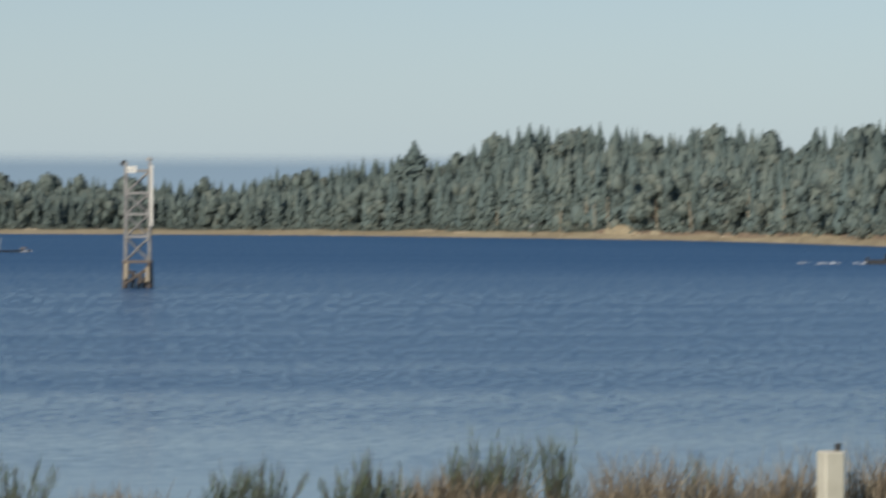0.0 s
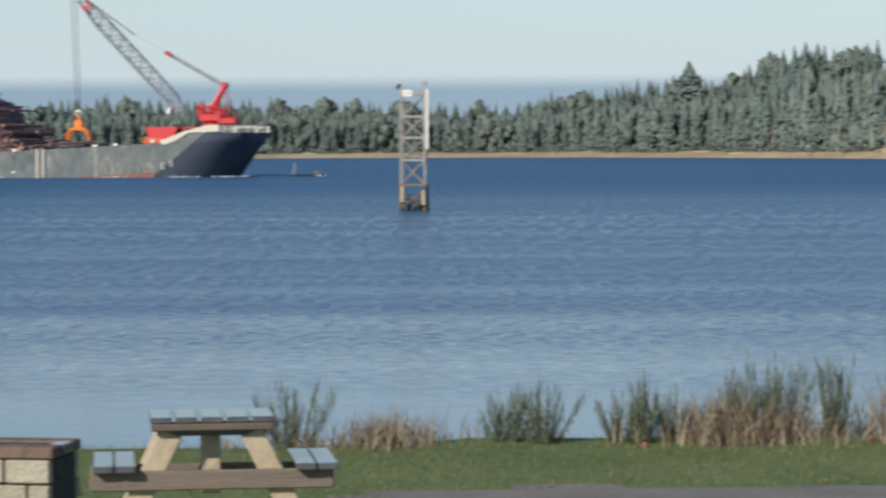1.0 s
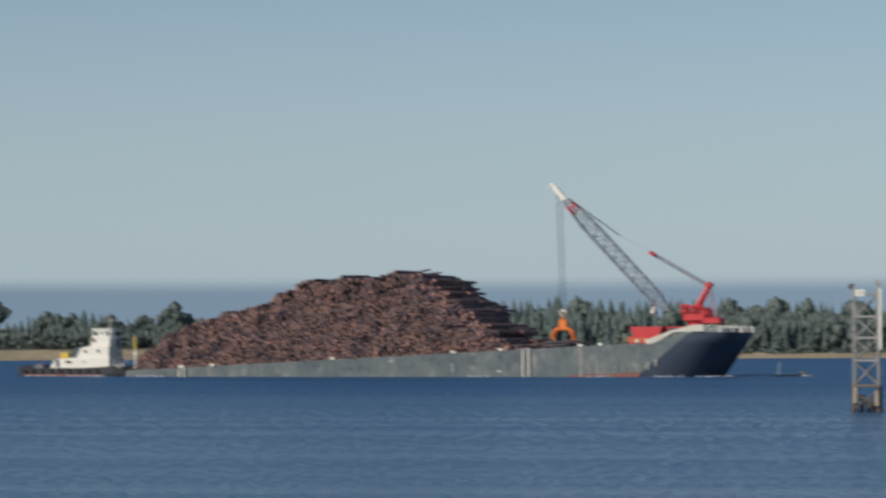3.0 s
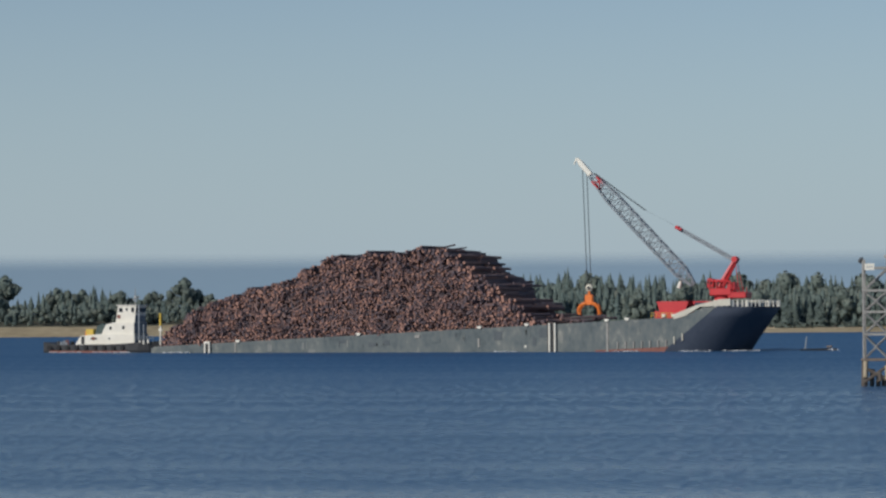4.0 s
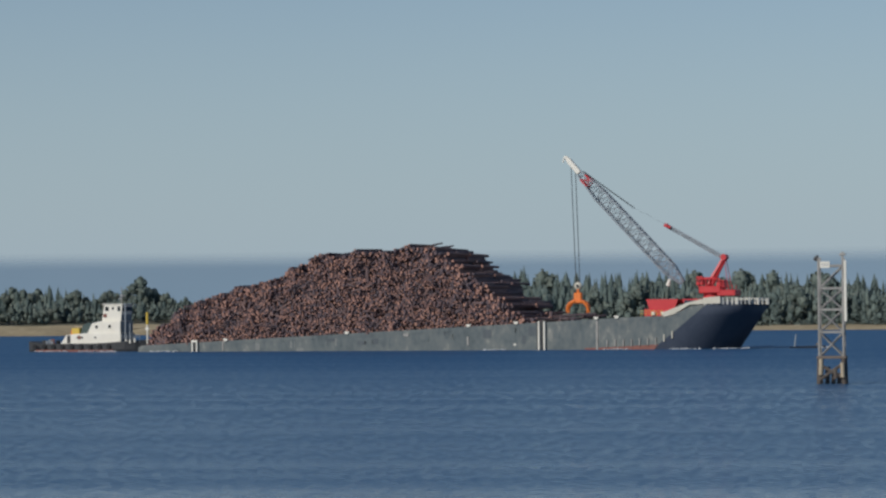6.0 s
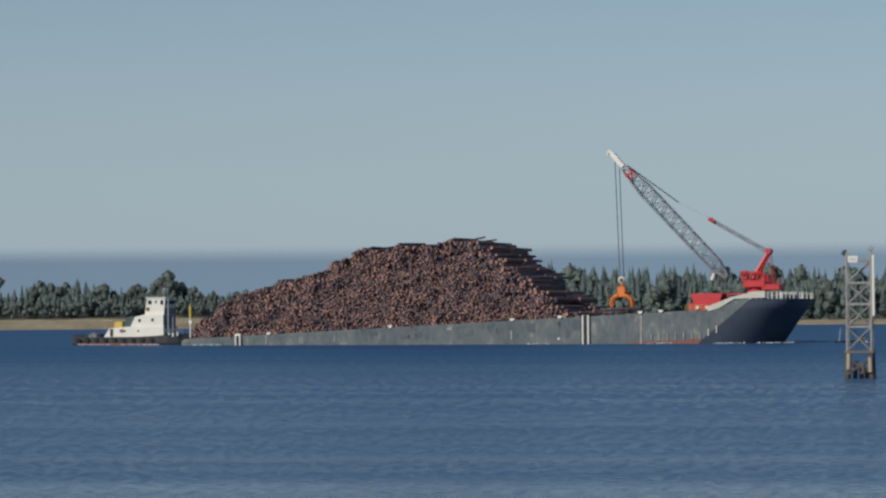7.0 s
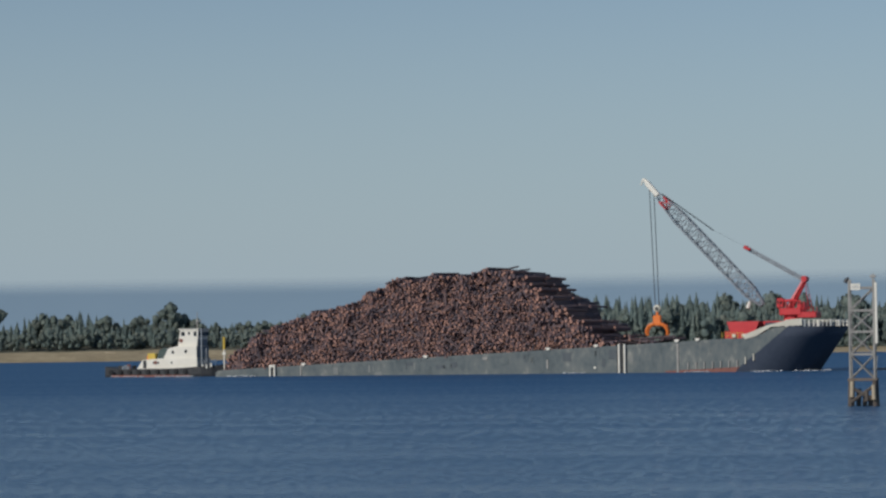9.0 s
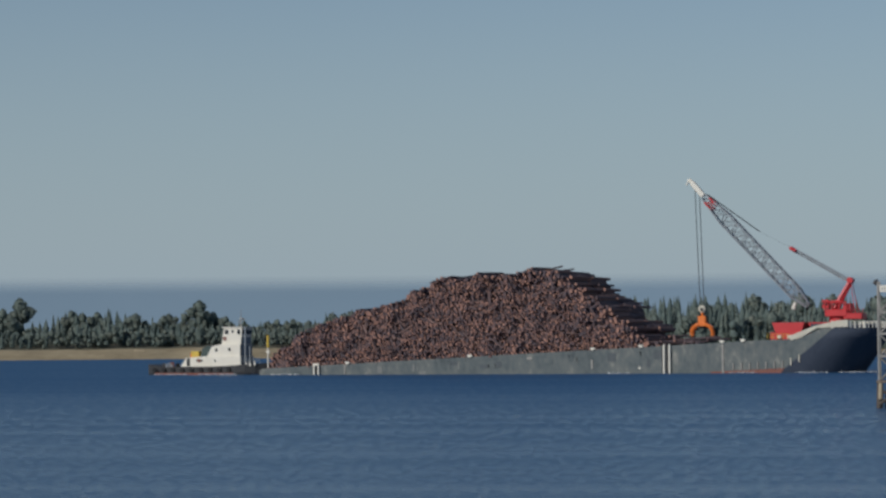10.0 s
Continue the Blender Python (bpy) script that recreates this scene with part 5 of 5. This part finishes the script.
def broom_bush(x, y, h, w, seed, drop=0.0):
    """Broom: many stiff green shoots fanning up from woody stems."""
    r = np.random.default_rng(seed)
    b = thing("broom_bush", "upright dark green broom bush with fine spiky shoots", "bush", "bushes along the bank", at=pose(x, y, gz(x, y) - drop, 0, 0, 0))
    bm = BM()
    tips = []
    for k in range(int(22 + w * 46)):
        a = r.uniform(0, 2 * math.pi)
        rad = w * 0.5 * math.sqrt(r.uniform(0, 1))
        p = Vector((rad * 0.45 * math.cos(a), rad * 0.35 * math.sin(a), -0.05))
        q = Vector((rad * 1.5 * math.cos(a), rad * 0.8 * math.sin(a), h * r.uniform(0.4, 0.98) * (1.1 - 0.6 * rad / w)))
        tube(bm, p, q, 0.004, 0.002, 4)
        tips.append((p, q))
    part("stem", bm, M_BARK, b, "thin woody stems")
    vs, fs, base = [], [], 0
    for p, q in tips:
        n = 13
        f = r.uniform(0.15, 1.0, n)
        c = np.array(p)[None] * (1 - f[:, None]) + np.array(q)[None] * f[:, None]
        v, fa = blades(n, (0.008, 0.008), h * 0.24, 0.34, 0.0036, r, 0.15)
        v = v.reshape(n, 6, 3) + c[:, None, :]
        vs.append(v.reshape(-1, 3)), fs.append(fa + base)
        base += n * 6
    sh = new("foliage", raw_mesh("foliage", np.concatenate(vs), np.concatenate(fs), M_BROOM))
    sh.parent = b
    tagged(sh, kind="stuff")
    return b


def dry_tuft(x, y, h, w, n, seed, name="dry_grass", material=None, label="tawny dry grass tuft on the bank"):
    r = np.random.default_rng(seed)
    v, f = blades(n, (w * 0.4, w * 0.3), h, 0.32, 0.007, r, 0.6)
    ob = new(name, raw_mesh(name, v, f, material or M_DRY))
    ob.matrix_world = pose(x, y, gz(x, y))
    return tagged(ob, label, "grass", "grass along the bank", kind="stuff")


for i, (x, y, h, w) in enumerate(((-0.84, 21.6, 0.58, 0.52), (0.82, 21.7, 0.50, 0.36), (1.10, 21.6, 0.57, 0.46), (1.72, 21.7, 0.46, 0.30), (1.86, 21.6, 0.63, 0.20), (2.12, 21.7, 0.47, 0.34),
                                  (2.72, 21.7, 0.72, 0.40), (3.0, 21.8, 0.70, 0.36), (3.40, 21.8, 0.76, 0.26), (4.62, 22.2, 0.85, 0.22))):
    broom_bush(x, y, h, w, 40 + i)
random.seed(21)
for i in range(74):
    if i < 12:
        x, h = random.gauss(-0.12, 0.16), random.uniform(0.12, 0.36)
    elif i < 22:
        x, h = random.uniform(-2.2, 2.2), random.uniform(0.12, 0.28)
    elif i < 44:
        x, h = random.choice((random.gauss(2.55, 0.12), random.uniform(2.5, 3.9))), random.uniform(0.18, 0.5)
    else:
        x, h = random.uniform(3.7, 7.2), random.uniform(0.3, 0.72)
    dry_tuft(x, 21.55 + random.uniform(-0.25, 0.55), h, random.uniform(0.25, 0.5), int(35 + 110 * h), 100 + i)


def turf():
    """Short blades over the lawn that shows, thicker at the path's edge."""
    r = np.random.default_rng(77)
    n = 26000
    x, y = r.uniform(-4.0, 7.0, n), r.uniform(16.2, 22.0, n)
    keep = ~((y < 18.7 + 0.03 * x) & (x > -0.1))
    x, y = x[keep], y[keep]
    n = len(x)
    v, f = blades(n, (0.0, 0.0), 0.055, 0.5, 0.004, r, 0.5)
    z = np.array([gz(a, b) for a, b in zip(x, y)])
    v = (v.reshape(n, 6, 3) * [1, 1, 1] + np.stack([x, y, z + 0.04], 1)[:, None, :]).reshape(-1, 3)
    ob = new("lawn_grass", raw_mesh("lawn_grass", v, f, M_TURF))
    tagged(ob, "short green lawn grass with paler dry blades", "grass", kind="stuff")


turf()


def flotsam():
    """Pale driftwood lying at the top of the far beach."""
    random.seed(31)
    for k in range(16):
        a = random.choice((random.uniform(5.5, 12.5), random.uniform(-16.8, 14)))
        back = random.uniform(9, 17)
        x, y = polar(a, shore_distance(a) + back)
        w = thing("driftwood", "bleached driftwood log on the far beach", "log", "driftwood on the far beach", at=pose(x, y, land_z(a, back) + 0.25, 0, random.uniform(-3, 3), random.uniform(-40, 40)))
        bm = BM()
        ln = random.uniform(2.5, 7)
        tube(bm, (-ln / 2, 0, 0), (ln / 2, 0, 0.1), 0.4, 0.2, 7)
        tube(bm, (ln * 0.2, 0, 0), (ln * 0.3, 0.3, 0.9), 0.14, 0.05, 5)
        part("trunk", bm, M_LEG, w)


def cabin():
    a = 8.35
    x, y = polar(a, shore_distance(a) + 24)
    h = thing("beach_cabin", "small pale cabin under the trees by the far beach", "cabin", at=pose(x, y, land_z(a, 24) - 0.2, 0, 0, -8))
    bm = BM()
    box(bm, (0, 0, 1.0), (2.8, 2.6, 2.0), bevel=0.04)
    part("wall", bm, M_WHITE, h)
    bm = BM()
    prism(bm, [(-1.8, 1.9), (1.8, 1.9), (0, 2.9)], -1.6, 1.6)
    part("roof", bm, M_GREY, h, "grey pitched roof")
    for dx in (-0.7, 0.7):
        bm = BM()
        box(bm, (dx, -1.32, 1.1), (0.6, 0.08, 0.7), bevel=0.01)
        part("window", bm, M_GLASS, h)


flotsam()
cabin()


def motions():
    for ob, u, v in MOVING:
        walk(ob, [(t, afloat(u, v, t)) for t in (0, 1, 2, 3, 4, 5, 6, 7, 8, 9, 10)])
    x, y = polar(15.55, 385)
    walk(BOAT, [(t, pose(x + 2.6 * t, y - 0.45 * t, 0, 0, 0, -10)) for t in (0, 2.5, 5, 7.5, 10)])


motions()
